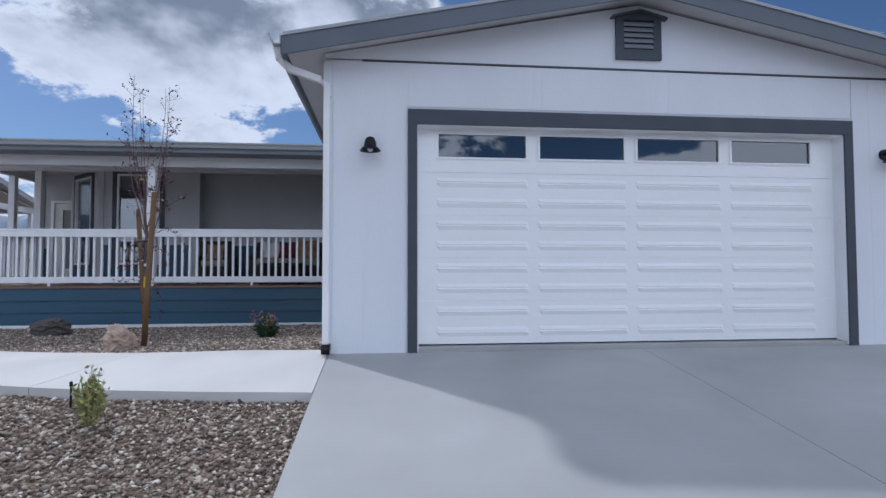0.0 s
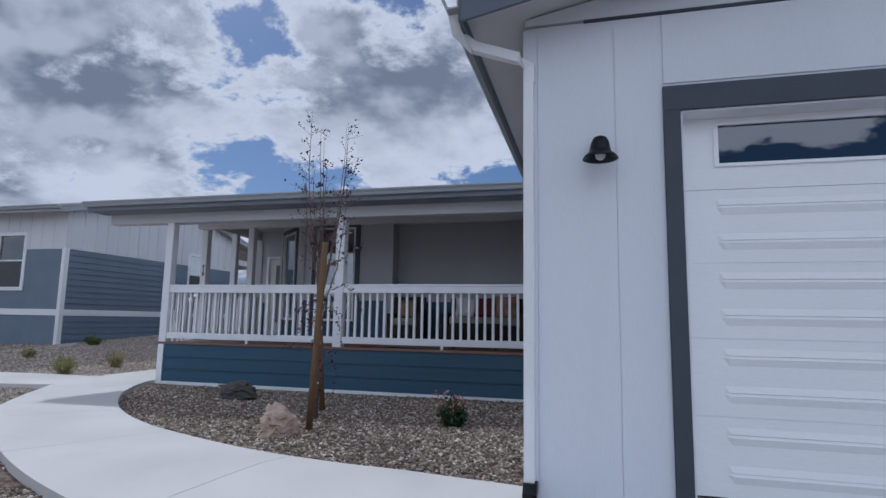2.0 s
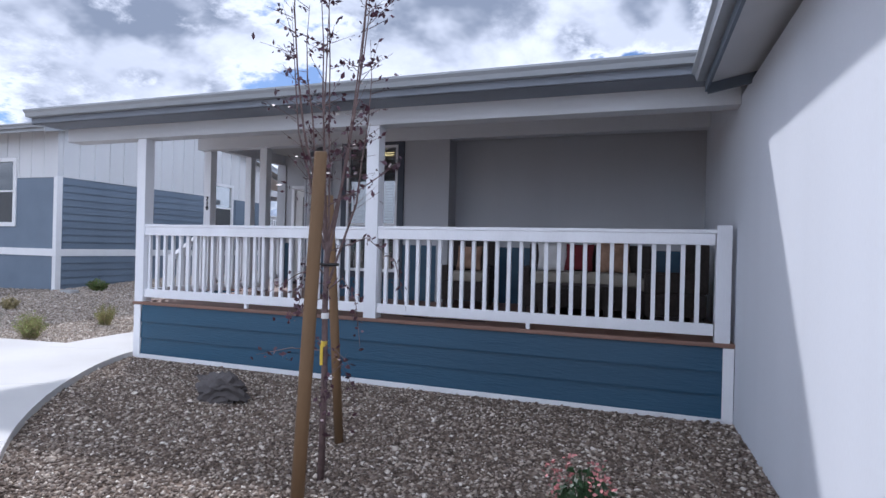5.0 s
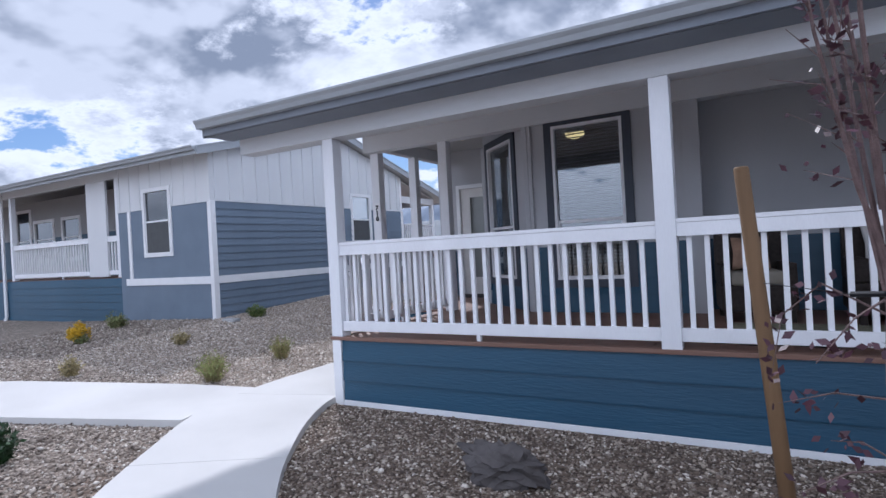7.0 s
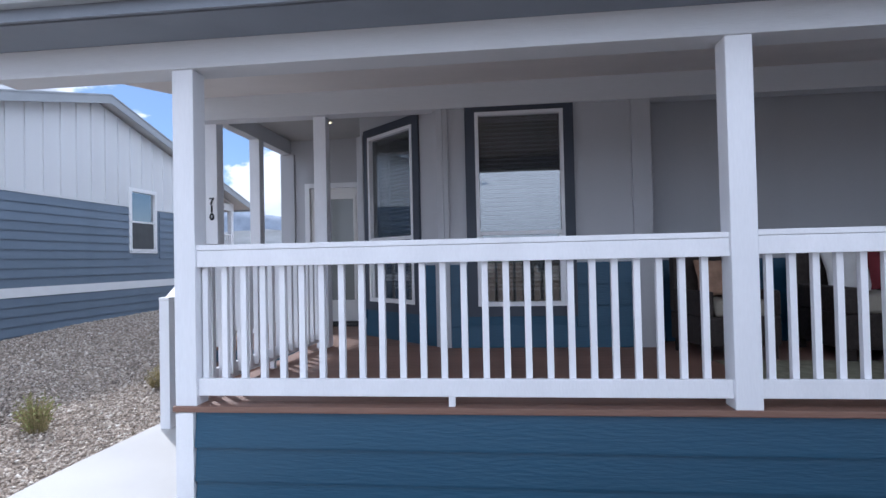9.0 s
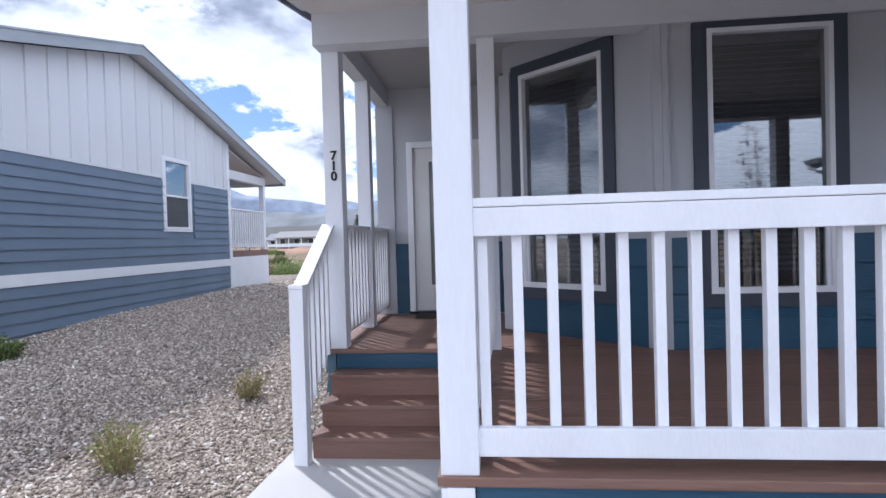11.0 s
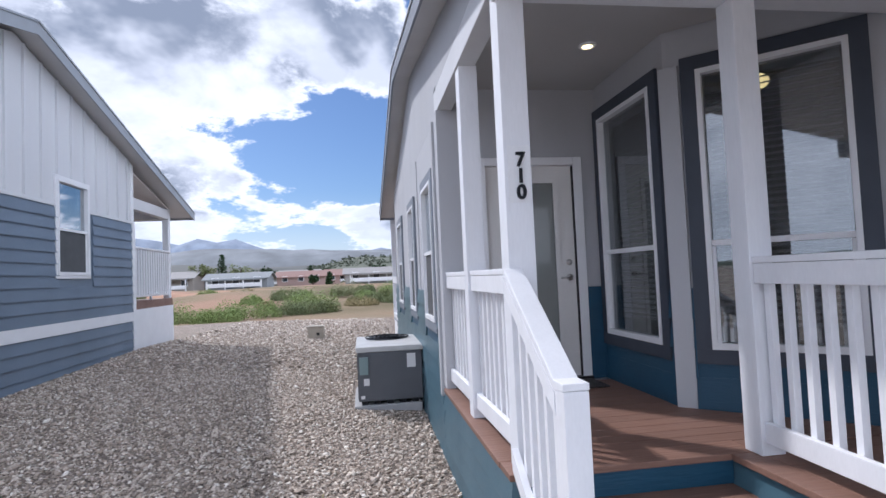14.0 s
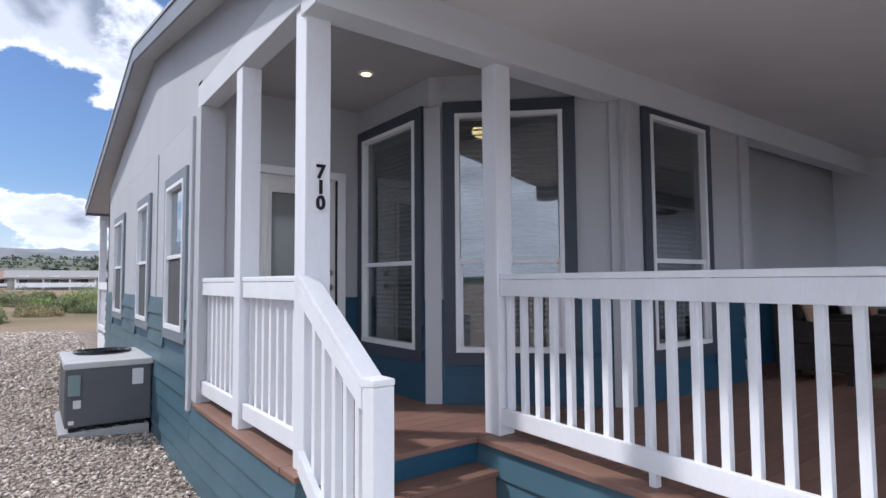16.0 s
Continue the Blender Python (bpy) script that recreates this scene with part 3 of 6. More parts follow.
prism(bm, ((0.15, gz_(0.15)), (GW / 2, gz_(GW / 2)), (6.03, gz_(6.03)), (6.03, gz_(6.03) - 0.07), (GW / 2, gz_(GW / 2) - 0.07), (0.15, gz_(0.15) - 0.07)), "y", 4.904, 7.9)
part("roof_valley", bm, SHINGLE, groof)


def gutter(name, label, a, b, out, section=0.11):
    """A K-shaped eave gutter from a to b (top back edge); out: unit direction away from the eave."""
    bm = bmesh.new()
    a, b, o = Vector(a), Vector(b), Vector(out)
    prof = ((0, 0), (0, -0.095), (0.07, -0.095), (0.085, -0.05), (section, -0.02), (section, 0.0), (section - 0.012, 0.0), (section - 0.014, -0.012), (0.066, -0.085), (0.010, -0.085), (0.010, 0.0))
    p, q = [[bm.verts.new(e + u * o + Vector((0, 0, v))) for u, v in prof] for e in (a, b)]
    n = len(prof)
    bm.faces.new(p)
    bm.faces.new(q[::-1])
    for i in range(n):
        bm.faces.new((p[i], q[i], q[(i + 1) % n], p[(i + 1) % n]))
    return tagged(link(name, bm, GUTTER), label, "gutter", kind="structure")


gutter("gutter_garage", "pale grey metal gutter along the garage eave", (-0.352, -0.33, 2.855), (-0.352, 4.83, 2.855), (-1, 0, 0))
downspout = thing("downspout", "white square metal downspout on the garage corner", "downspout")
bm = bmesh.new()
tube(bm, [(-0.40, -0.24, 2.77), (-0.39, -0.20, 2.68), (-0.30, -0.13, 2.61), (-0.04, -0.070, 2.54), (0.032, -0.056, 2.48), (0.032, -0.056, 2.38)], 0.042, 4)
part("elbow", bm, WHITE, downspout)
bm = bmesh.new()
box(bm, -0.004, 0.055, -0.085, -0.022, 0.085, 2.42)
part("pipe", bm, WHITE, downspout, bevel=0.008)
bm = bmesh.new()
prism(bm, ((-0.10, 0.085), (-0.022, 0.085), (-0.022, 0.04), (-0.13, 0.0), (-0.15, 0.045)), "x", -0.006, 0.070)
part("shoe", bm, BLACK, downspout)

garage_door = thing("garage_door", "closed white panelled double garage door with four windows", "garage door")
sec_h = 0.42
for k in range(5):
    z0 = 0.045 + k * sec_h
    if k < 4:
        bm = bmesh.new()
        box(bm, 0.875, 5.295, 0.128, 0.17, z0 + 0.0006, z0 + sec_h - 0.0008)
        sec = part("door_section", bm, DOOR_WHITE, garage_door)
        for c in range(4):
            x0 = 1.065 + c * 1.020
            bm = bmesh.new()
            for zc in (z0 + 0.322, z0 + 0.122):
                # a pressed groove with a lip under it, fading out at both ends
                prof = ((0.045, 0.0), (0.008, 0.009), (0.003, 0.0), (-0.010, 0.013), (-0.050, 0.0))
                rows = [[bm.verts.new((xx, 0.1282 - q * full, zc + dz)) for dz, q in prof] for xx, full in ((x0, 0), (x0 + 0.03, 1), (x0 + 0.895, 1), (x0 + 0.925, 0))]
                for r, q in zip(rows, rows[1:]):
                    for i in range(4):
                        bm.faces.new((r[i], r[i + 1], q[i + 1], q[i]))
            part("raised_panel", bm, DOOR_WHITE, sec)
    else:
        bm = bmesh.new()
        z1 = 2.16
        x = 0.875
        for c in range(4):
            x0 = 1.085 + c * 1.020
            box(bm, x, x0, 0.128, 0.17, z0 + 0.002, z1)
            box(bm, x0, x0 + 0.885, 0.128, 0.17, z0 + 0.002, 1.875)
            box(bm, x0, x0 + 0.885, 0.128, 0.17, 2.105, z1)
            x = x0 + 0.885
        box(bm, x, 5.295, 0.128, 0.17, z0 + 0.002, z1)
        sec = part("window_section", bm, DOOR_WHITE, garage_door)
        for c in range(4):
            x0 = 1.085 + c * 1.020
            bm = bmesh.new()
            for q in ((x0 - 0.02, x0 + 0.905, 1.858, 1.877), (x0 - 0.02, x0 + 0.905, 2.103, 2.120), (x0 - 0.02, x0 + 0.004, 1.877, 2.103), (x0 + 0.881, x0 + 0.905, 1.877, 2.103)):
                box(bm, q[0], q[1], 0.116, 0.1285, q[2], q[3])
            part("pane_frame", bm, DOOR_WHITE, sec)
            part_box("pane", sec, DARK_GLASS, x0 + 0.002, x0 + 0.883, 0.140, 0.146, 1.876, 2.104)
door_trim = thing("trim_garage_door", "slate-grey painted trim round the garage door", "trim", kind="structure")
for q in ((0.782, 0.872, -0.06, 2.16), (5.298, 5.392, -0.06, 2.16), (0.782, 5.392, 2.16, 2.305)):
    part_box("trim_board", door_trim, SLATE, q[0], q[1], -0.03, 0.0, q[2], q[3], 0.003)
for q in ((0.870, 0.884, 0.0, 2.15), (5.286, 5.300, 0.0, 2.15)):
    part_box("jamb", door_trim, WHITE, q[0], q[1], -0.01, 0.128, q[2], q[3])
part_box("head_jamb", door_trim, WHITE, 0.884, 5.286, -0.01, 0.128, 2.148, 2.160)

vent = thing("gable_vent", "slate-grey louvred gable vent with a peaked hood", "vent")
bm = bmesh.new()
for q in ((2.85, 2.93, 2.86, 3.26), (3.24, 3.32, 2.86, 3.26), (2.93, 3.24, 2.86, 2.96)):
    box(bm, q[0], q[1], -0.045, -0.014, q[2], q[3])
prism(bm, ((2.85, 3.26), (3.32, 3.26), (3.32, 3.275), (3.085, 3.33), (2.85, 3.275)), "y", -0.045, -0.014)
part("frame", bm, SLATE, vent)
bm = bmesh.new()
prism(bm, ((2.80, 3.262), (3.085, 3.335), (3.37, 3.262), (3.37, 3.282), (3.085, 3.355), (2.80, 3.282)), "y", -0.085, -0.014)
part("hood", bm, SLATE, vent)
part_box("backing", vent, BLACK, 2.93, 3.24, -0.022, -0.0145, 2.96, 3.26)
for k in range(5):
    bm = bmesh.new()
    z = 2.985 + k * 0.056
    prism(bm, ((-0.046, z), (-0.042, z - 0.012), (-0.022, z + 0.028), (-0.024, z + 0.036)), "x", 2.932, 3.238)
    part("slat", bm, EAVE, vent)


def barn_light(x):
    lamp = thing("barn_light", "black metal gooseneck barn light on the garage wall", "wall lamp", (x, -0.008, -0.10), group="garage wall lamps")
    bm = bmesh.new()
    tube(bm, [(0, 0, 2.06), (0, -0.022, 2.06)], 0.055, 16)
    part("back_plate", bm, BLACK, lamp)
    bm = bmesh.new()
    tube(bm, [(0, -0.02, 2.06), (0, -0.07, 2.085), (0, -0.11, 2.08), (0, -0.125, 2.05)], 0.014, 8)
    part("arm", bm, BLACK, lamp, smooth=True)
    bm = bmesh.new()
    prof = ((0.014, 2.100), (0.036, 2.090), (0.050, 2.062), (0.055, 2.03), (0.060, 2.008), (0.085, 1.988), (0.098, 1.968), (0.092, 1.970), (0.056, 1.998), (0.046, 2.03), (0.042, 2.06))
    rings = [[bm.verts.new((r * math.cos(a), -0.125 + r * math.sin(a), z)) for a in (k * math.pi / 12 for k in range(24))] for r, z in prof]
    for a, b in zip(rings, rings[1:]):
        for k in range(24):
            bm.faces.new((a[k], a[(k + 1) % 24], b[(k + 1) % 24], b[k]))
    bm.faces.new(rings[0])
    part("shade", bm, BLACK, lamp, smooth=True)
    bm = bmesh.new()
    bmesh.ops.create_uvsphere(bm, u_segments=10, v_segments=8, radius=0.03, matrix=Matrix.Translation((0, -0.125, 1.99)))
    part("bulb", bm, PAPER, lamp, "frosted unlit bulb", smooth=True)
    return lamp


barn_light(0.43)
barn_light(5.75)

# ---- main house walls ----
DZ = 0.47                               # deck level
BAND = 1.33                             # top of the blue wainscot


def window(name, label, w, z0, z1, rail, at, rz, trim=0.105, trim_mat=None, blinds=True, low_trim=True, glass_mat=None, screen=False):
    """A single-hung window in an opening along local x, outer wall face at local y = 0."""
    win = thing(name, label, "window", at, rz, kind="structure")
    tm = trim_mat or SLATE
    boards = [(-trim, 0, z0, z1), (w, w + trim, z0, z1), (-trim, w + trim, z1, z1 + trim)]
    if low_trim:
        boards.append((-trim, w + trim, z0 - trim, z0))
    for a, b, c, d in boards:
        part_box("casing", win, tm, a, b, -0.030, 0.0, c, d, 0.003)
    f = 0.036
    bm = bmesh.new()
    for a, b, c, d in ((0, f, z0, z1), (w - f, w, z0, z1), (f, w - f, z1 - f, z1), (f, w - f, z0, z0 + f + 0.01)):
        box(bm, a, b, -0.038, 0.07, c, d)
    part("window_frame", bm, WHITE, win)
    part_box("meeting_rail", win, WHITE, f, w - f, -0.022, 0.05, rail - 0.02, rail + 0.02, 0.003)
    part_box("sash", win, WHITE, f, f + 0.024, -0.012, 0.04, z0 + f + 0.01, rail - 0.025)
    part_box("sash", win, WHITE, w - f - 0.024, w - f, -0.012, 0.04, z0 + f + 0.01, rail - 0.025)
    part_box("pane", win, glass_mat or GLASS, f, w - f, 0.018, 0.024, rail + 0.02, z1 - f + 0.002)
    part_box("pane", win, glass_mat or GLASS, f + 0.024, w - f - 0.024, 0.008, 0.014, z0 + f + 0.008, rail - 0.02)
    if screen:
        part_box("insect_screen", win, SCREEN, f + 0.024, w - f - 0.024, -0.004, -0.001, z0 + f + 0.008, rail - 0.02)
    if blinds:
        bl = thing("window_blind", "lowered white vinyl slat blind hung behind the window", "blind", at, rz, group="window blinds")
        part_box("head_rail", bl, BLIND, f + 0.01, w - f - 0.01, 0.085, 0.13, z1 - f - 0.045, z1 - f)
        bm = bmesh.new()
        prism(bm, ((-0.021, -0.009), (-0.0205, -0.0115), (0.021, 0.009), (0.0205, 0.0115)), "x", f + 0.02, w - f - 0.02)
        first = link("slat", bm, BLIND)
        n = int((z1 - z0 - 0.2) / 0.046)
        for k in range(n):
            ob = first if k == 0 else new("slat", first.data)
            ob.parent = bl
            ob.matrix_basis = pose(0, 0.107, z1 - f - 0.075 - k * 0.046)
        for q in (w * 0.22, w * 0.78):
            part_box("cord", bl, BLIND, q, q + 0.003, 0.105, 0.108, z0 + 0.1, z1 - f - 0.04)
    return win


WB, WT, WR = 0.90, 2.93, 1.66
CH = Vector((0.727, -0.687))            # the slanting bay wall runs this way from its back corner
CA, CL = math.degrees(math.atan2(-0.687, 0.727)), 1.63
walls = {}
walls["front"] = wall_with_hole("wall_porch_front", "grey painted house wall behind the porch", 2.095, 0.2, 3.30, 0.13, GREY_WALL, (-5.755, 7.80, 0), 0, [(0.345, 1.255, WB, WT)])
walls["bay"] = wall_with_hole("wall_bay_slant", "grey painted slanting bay wall", CL, 0.2, 3.30, 0.13, GREY_WALL, (-6.94, 8.92, 0), CA, [(0.226, 1.132, WB, WT)])
walls["bay_side"] = wall_with_hole("wall_bay_side", "grey painted bay side wall next to the entrance", 1.27, 0.2, 3.30, 0.13, GREY_WALL, (-6.94, 10.19, 0), -90, [(0.125, 1.085, WB, WT)])
walls["door"] = wall_with_hole("wall_entrance", "grey painted wall round the front door", 1.56, 0.2, 3.30, 0.14, GREY_WALL, (-8.5, 10.19, 0), 0, [(0.40, 1.345, 0.2, 2.57)])
walls["recess"] = wall_with_hole("wall_porch_recess", "grey painted set-back wall behind the porch seating", 3.66, 0.2, 3.30, 0.13, GREY_WALL, (-3.66, 8.20, 0), 0)
wall_with_hole("wall_recess_return", "grey painted return of the porch wall", 0.268, 0.2, 3.30, 0.10, GREY_WALL, (-3.66, 7.931, 0), 90)
window("window_1", "tall white single-hung window with slate casing", 0.91, WB, WT, WR, (-5.41, 7.80, 0), 0)
wp = Vector((-6.94, 8.92)) + CH * 0.226
window("window_2", "tall white bay window with slate casing, blind half seen", 0.906, WB, WT, WR, (wp.x, wp.y, 0), CA)
window("window_3", "tall white bay side window with slate casing", 0.96, WB, WT, WR, (-6.94, 10.065, 0), -90)
lap_boards(walls["front"], "siding_board", 2.095, DZ, BAND, 0.215, BLUE, (0, 0, 0), 0, [(0.24, 1.36, WB - 0.105, WT)])
lap_boards(walls["bay"], "siding_board", CL, DZ, BAND, 0.215, BLUE, (0, 0, 0), 0, [(0.121, 1.237, WB - 0.105, WT)])
lap_boards(walls["bay_side"], "siding_board", 1.27, DZ, BAND, 0.215, BLUE, (0, 0, 0), 0, [(0.02, 1.19, WB - 0.105, WT)])
lap_boards(walls["door"], "siding_board", 1.56, DZ, BAND, 0.215, BLUE, (0, 0, 0), 0, [(0.36, 1.39, 0.2, 2.6)])
lap_boards(walls["recess"], "siding_board", 3.66, DZ, BAND, 0.215, BLUE, (0, 0, 0), 0)
for nm, ln, top in (("front", 2.095, WB - 0.107), ("bay", CL, WB - 0.107), ("bay_side", 1.27, WB - 0.107), ("recess", 3.66, BAND)):
    part_box("siding_backing", walls[nm], BLUE, 0.004, ln - 0.004, -0.005, 0.0, DZ, top)
for q in ((-5.82, -5.70, 7.765, 7.80), (-3.82, -3.63, 7.765, 7.80)):
    beam("trim_corner_board", "grey corner board from deck to beam", q[0], q[1], q[2], q[3], DZ, 2.99, GREY_WALL, 0.003, "trim")
part_box("corner_board", walls["bay"], GREY_WALL, -0.035, 0.105, -0.032, 0.0, DZ, 2.99, 0.003)
part_box("corner_board", walls["bay"], GREY_WALL, CL - 0.12, CL + 0.03, -0.032, 0.0, DZ, 2.99, 0.003)
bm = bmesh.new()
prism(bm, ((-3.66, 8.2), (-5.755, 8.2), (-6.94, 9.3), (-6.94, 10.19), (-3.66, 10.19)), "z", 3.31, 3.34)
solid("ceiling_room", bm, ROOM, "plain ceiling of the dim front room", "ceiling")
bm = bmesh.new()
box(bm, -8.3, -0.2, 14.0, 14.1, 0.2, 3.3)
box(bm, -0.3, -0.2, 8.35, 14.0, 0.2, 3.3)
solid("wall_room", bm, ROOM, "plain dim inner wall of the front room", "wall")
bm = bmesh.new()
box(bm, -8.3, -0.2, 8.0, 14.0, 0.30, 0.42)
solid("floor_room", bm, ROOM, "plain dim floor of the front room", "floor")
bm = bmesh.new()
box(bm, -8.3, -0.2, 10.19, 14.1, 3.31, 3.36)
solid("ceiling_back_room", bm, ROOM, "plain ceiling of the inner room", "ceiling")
room_lamp = thing("ceiling_lamp", "lit amber glass bowl ceiling lamp inside the front room", "ceiling lamp", (-5.62, 9.68, 0))
bm = bmesh.new()
bmesh.ops.create_uvsphere(bm, u_segments=20, v_segments=10, radius=0.16, matrix=Matrix.Translation((0, 0, 3.17)) @ Matrix.Diagonal((1, 1, 0.5, 1)))
part("bowl", bm, LAMP_GLOW, room_lamp, smooth=True)
bm = bmesh.new()
tube(bm, [(0, 0, 3.22), (0, 0, 3.31)], 0.06, 12)
part("stem", bm, BLACK, room_lamp)

# front door
door = thing("door_front", "closed off-white front door with a full-height glass lite", "door", kind="structure")
for a, b, c, d in ((-8.14, -8.065, DZ, 2.60), (-7.195, -7.11, DZ, 2.60), (-8.065, -7.195, 2.525, 2.60)):
    part_box("door_frame", door, WHITE, a, b, 10.155, 10.26, c, d, 0.004)
bm = bmesh.new()
for a, b, c, d in ((-8.062, -7.885, 0.50, 2.522), (-7.375, -7.20, 0.50, 2.522), (-7.885, -7.375, 0.50, 0.80), (-7.885, -7.375, 2.375, 2.522)):
    box(bm, a, b, 10.205, 10.25, c, d)
leaf = part("door_leaf", bm, CREAM, door)
bm = bmesh.new()
for a, b, c, d in ((-7.905, -7.865, 0.78, 2.395), (-7.395, -7.355, 0.78, 2.395), (-7.865, -7.395, 0.78, 0.82), (-7.865, -7.395, 2.355, 2.395)):
    box(bm, a, b, 10.190, 10.206, c, d)
part("lite_frame", bm, CREAM, leaf)
part_box("lite", leaf, FROST, -7.886, -7.374, 10.222, 10.232, 0.80, 2.376)
for k in range(34):
    part_box("lite_blind_slat", leaf, BLIND, -7.88, -7.38, 10.238 + 0.002 * (k % 2), 10.244, 0.815 + k * 0.045, 0.858 + k * 0.045)
for z, r in ((1.585, 0.030), (1.44, 0.032)):
    bm = bmesh.new()
    tube(bm, [(-7.265, 10.206, z), (-7.265, 10.196, z), (-7.265, 10.180, z)], [r, r, r * 0.7], 16)
    if z < 1.5:
        tube(bm, [(-7.265, 10.182, z), (-7.265, 10.160, z), (-7.30, 10.150, z), (-7.37, 10.150, z - 0.004)], 0.010, 8)
    part("door_lever" if z < 1.5 else "deadbolt", bm, CHROME, leaf, "brushed nickel", smooth=True)
# thin black strip between the leaf's right edge and the frame
part_box("door_edge_strip", door, BLACK, -7.2045, -7.190, 10.170, 10.252, 0.50, 2.52)
part_box("threshold", door, BLACK, -8.14, -7.11, 10.12, 10.26, DZ, 0.498)
tagged(link("door_mat", (lambda b: (box(b, -8.02, -7.14, 9.72, 10.10, DZ + 0.004, DZ + 0.018), b)[1])(bmesh.new()), RUBBER, 0.004), "dark ribbed door mat lying before the front door", "door mat")

# left side wall with its windows
side = wall_with_hole("wall_side", "grey painted gable-end wall above blue lap siding coloured paler as if sunlit", 6.95, -0.35, 3.02, 0.13, GREY_WALL, (-8.5, 17.3, 0), -90,
                      [(1.2, 2.25, 1.03, 2.50), (3.78, 4.60, 1.03, 2.50), (5.75, 6.58, 1.03, 2.50)])
window("window_4", "white side window with grey casing", 1.05, 1.03, 2.50, 1.76, (-8.5, 16.1, 0), -90, trim_mat=EAVE, blinds=False, screen=True)
window("window_5", "white side window with grey casing", 0.82, 1.03, 2.50, 1.76, (-8.5, 13.52, 0), -90, trim_mat=EAVE, blinds=False, screen=True)
window("window_6", "white side window with grey casing", 0.83, 1.03, 2.50, 1.76, (-8.5, 11.55, 0), -90, trim_mat=EAVE, blinds=False, screen=True)
lap_boards(side, "siding_board", 6.95, -0.24, BAND, 0.175, BLUE_SUNLIT, (0, 0, 0), 0, [(1.09, 2.36, 0.92, 2.6), (3.67, 4.71, 0.92, 2.6), (5.64, 6.69, 0.92, 2.6)])
part_box("siding_backing", side, BLUE, 0.004, 6.79, -0.004, 0.0, -0.3, 0.92)
part_box("batten", side, GREY_WALL, 5.05, 5.10, -0.012, 0.0, BAND, 3.0)
part_box("corner_board", side, GREY_WALL, 6.86, 6.96, -0.040, 0.0, DZ - 0.10, 3.0, 0.003)
bm = bmesh.new()
prism(bm, ((10.335, 3.022), (17.3, 3.022), (17.3, 3.25), (12.66, 4.28), (7.955, 3.46), (7.955, 3.272), (10.335, 3.272)), "x", -8.5, -8.37)
solid("wall_side_gable", bm, GREY_WALL, "grey painted gable above the side wall", "wall")
wall_with_hole("wall_back", "plain back wall of the house", 8.5, -0.3, 3.0, 0.13, GREY_WALL, (0, 17.3, 0), 180)

# roof over house and porch: eave over the porch front, ridge along x
RIDGE_Y, RIDGE_Z = 12.66, 4.40
roof = gable_roof("roof_house", "long low house roof with grey fascia over the porch", RIDGE_Y, (7.68, 6.9), -8.72, 9.0, 3.035, (RIDGE_Z - 3.035) / 7.68, 0.09, "x", EAVE)
gutter("gutter_porch", "pale grey metal gutter along the porch eave", (-8.73, 4.955, 3.035), (0.0, 4.955, 3.035), (0, -1, 0), 0.11)

# porch ceilings and beams
bm = bmesh.new()
prism(bm, ((5.60, 2.86), (7.80, 3.245), (7.80, 3.27), (5.60, 2.885)), "x", -8.5, 0.0)
solid("ceiling_porch", bm, CEIL, "warm grey vaulted porch ceiling", "ceiling")
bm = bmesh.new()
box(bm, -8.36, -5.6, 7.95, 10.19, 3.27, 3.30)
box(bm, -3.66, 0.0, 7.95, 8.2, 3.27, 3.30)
solid("ceiling_entrance", bm, ENTRY_CEIL, "flat ceiling over the entrance, darker grey than the porch ceiling", "ceiling")
beam("beam_porch_front", "grey boxed porch beam along the eave", -8.58, 0.0, 5.375, 5.60, 2.68, 2.90)
bm = bmesh.new()
prism(bm, ((5.0, 2.862), (5.373, 2.862), (5.373, 2.885), (5.0, 2.885)), "x", -8.70, 0.0)
solid("soffit_porch", bm, EAVE, "flat grey eave soffit", "soffit")
beam("beam_porch_inner", "grey boxed beam along the house front", -8.502, 0.0, 7.75, 7.95, 2.985, 3.27)
beam("beam_porch_side", "grey boxed beam over the side railing", -8.502, -8.36, 7.953, 10.333, 3.06, 3.270)
bm = bmesh.new()
prism(bm, ((5.42, 2.90), (7.75, 3.27), (7.75, 3.36), (5.42, 3.0)), "x", -8.578, -8.46)
solid("trim_rake_side", bm, BEAM, "grey closing board under the rake", "trim")

beam("wall_porch_end", "pale grey wall above the garage eave closing the porch", 0.004, 0.12, 5.42, 8.33, 2.70, 3.42, GARAGE_WALL, 0.0, "wall")


def can_light(x, y, z):
    c = thing("recessed_light", "lit recessed downlight in the entrance ceiling", "ceiling light", (x, y, z))
    bm = bmesh.new()
    tube(bm, [(0, 0, 0.004), (0, 0, -0.008)], [0.072, 0.066], 24)
    part("ring", bm, WHITE, c)
    bm = bmesh.new()
    tube(bm, [(0, 0, -0.006), (0, 0, -0.012)], [0.046, 0.040], 24)
    part("lens", bm, CAN_GLOW, c)


can_light(-7.43, 9.145, 3.266)

# ---- porch deck, skirt and steps ----
deck = thing("floor_deck", "brown composite porch deck of narrow boards", "deck", kind="structure")
part_box("joist_base", deck, BLACK, -7.18, -0.01, 5.475, 8.18, 0.10, 0.435)
part_box("joist_base", deck, BLACK, -8.44, -5.8, 8.05, 10.18, 0.10, 0.435)
shared = {}


def fall(y):
    """The deck rises slightly from the entrance to its front edge."""
    return 0.005 * max(0.0, 8.0 - y)


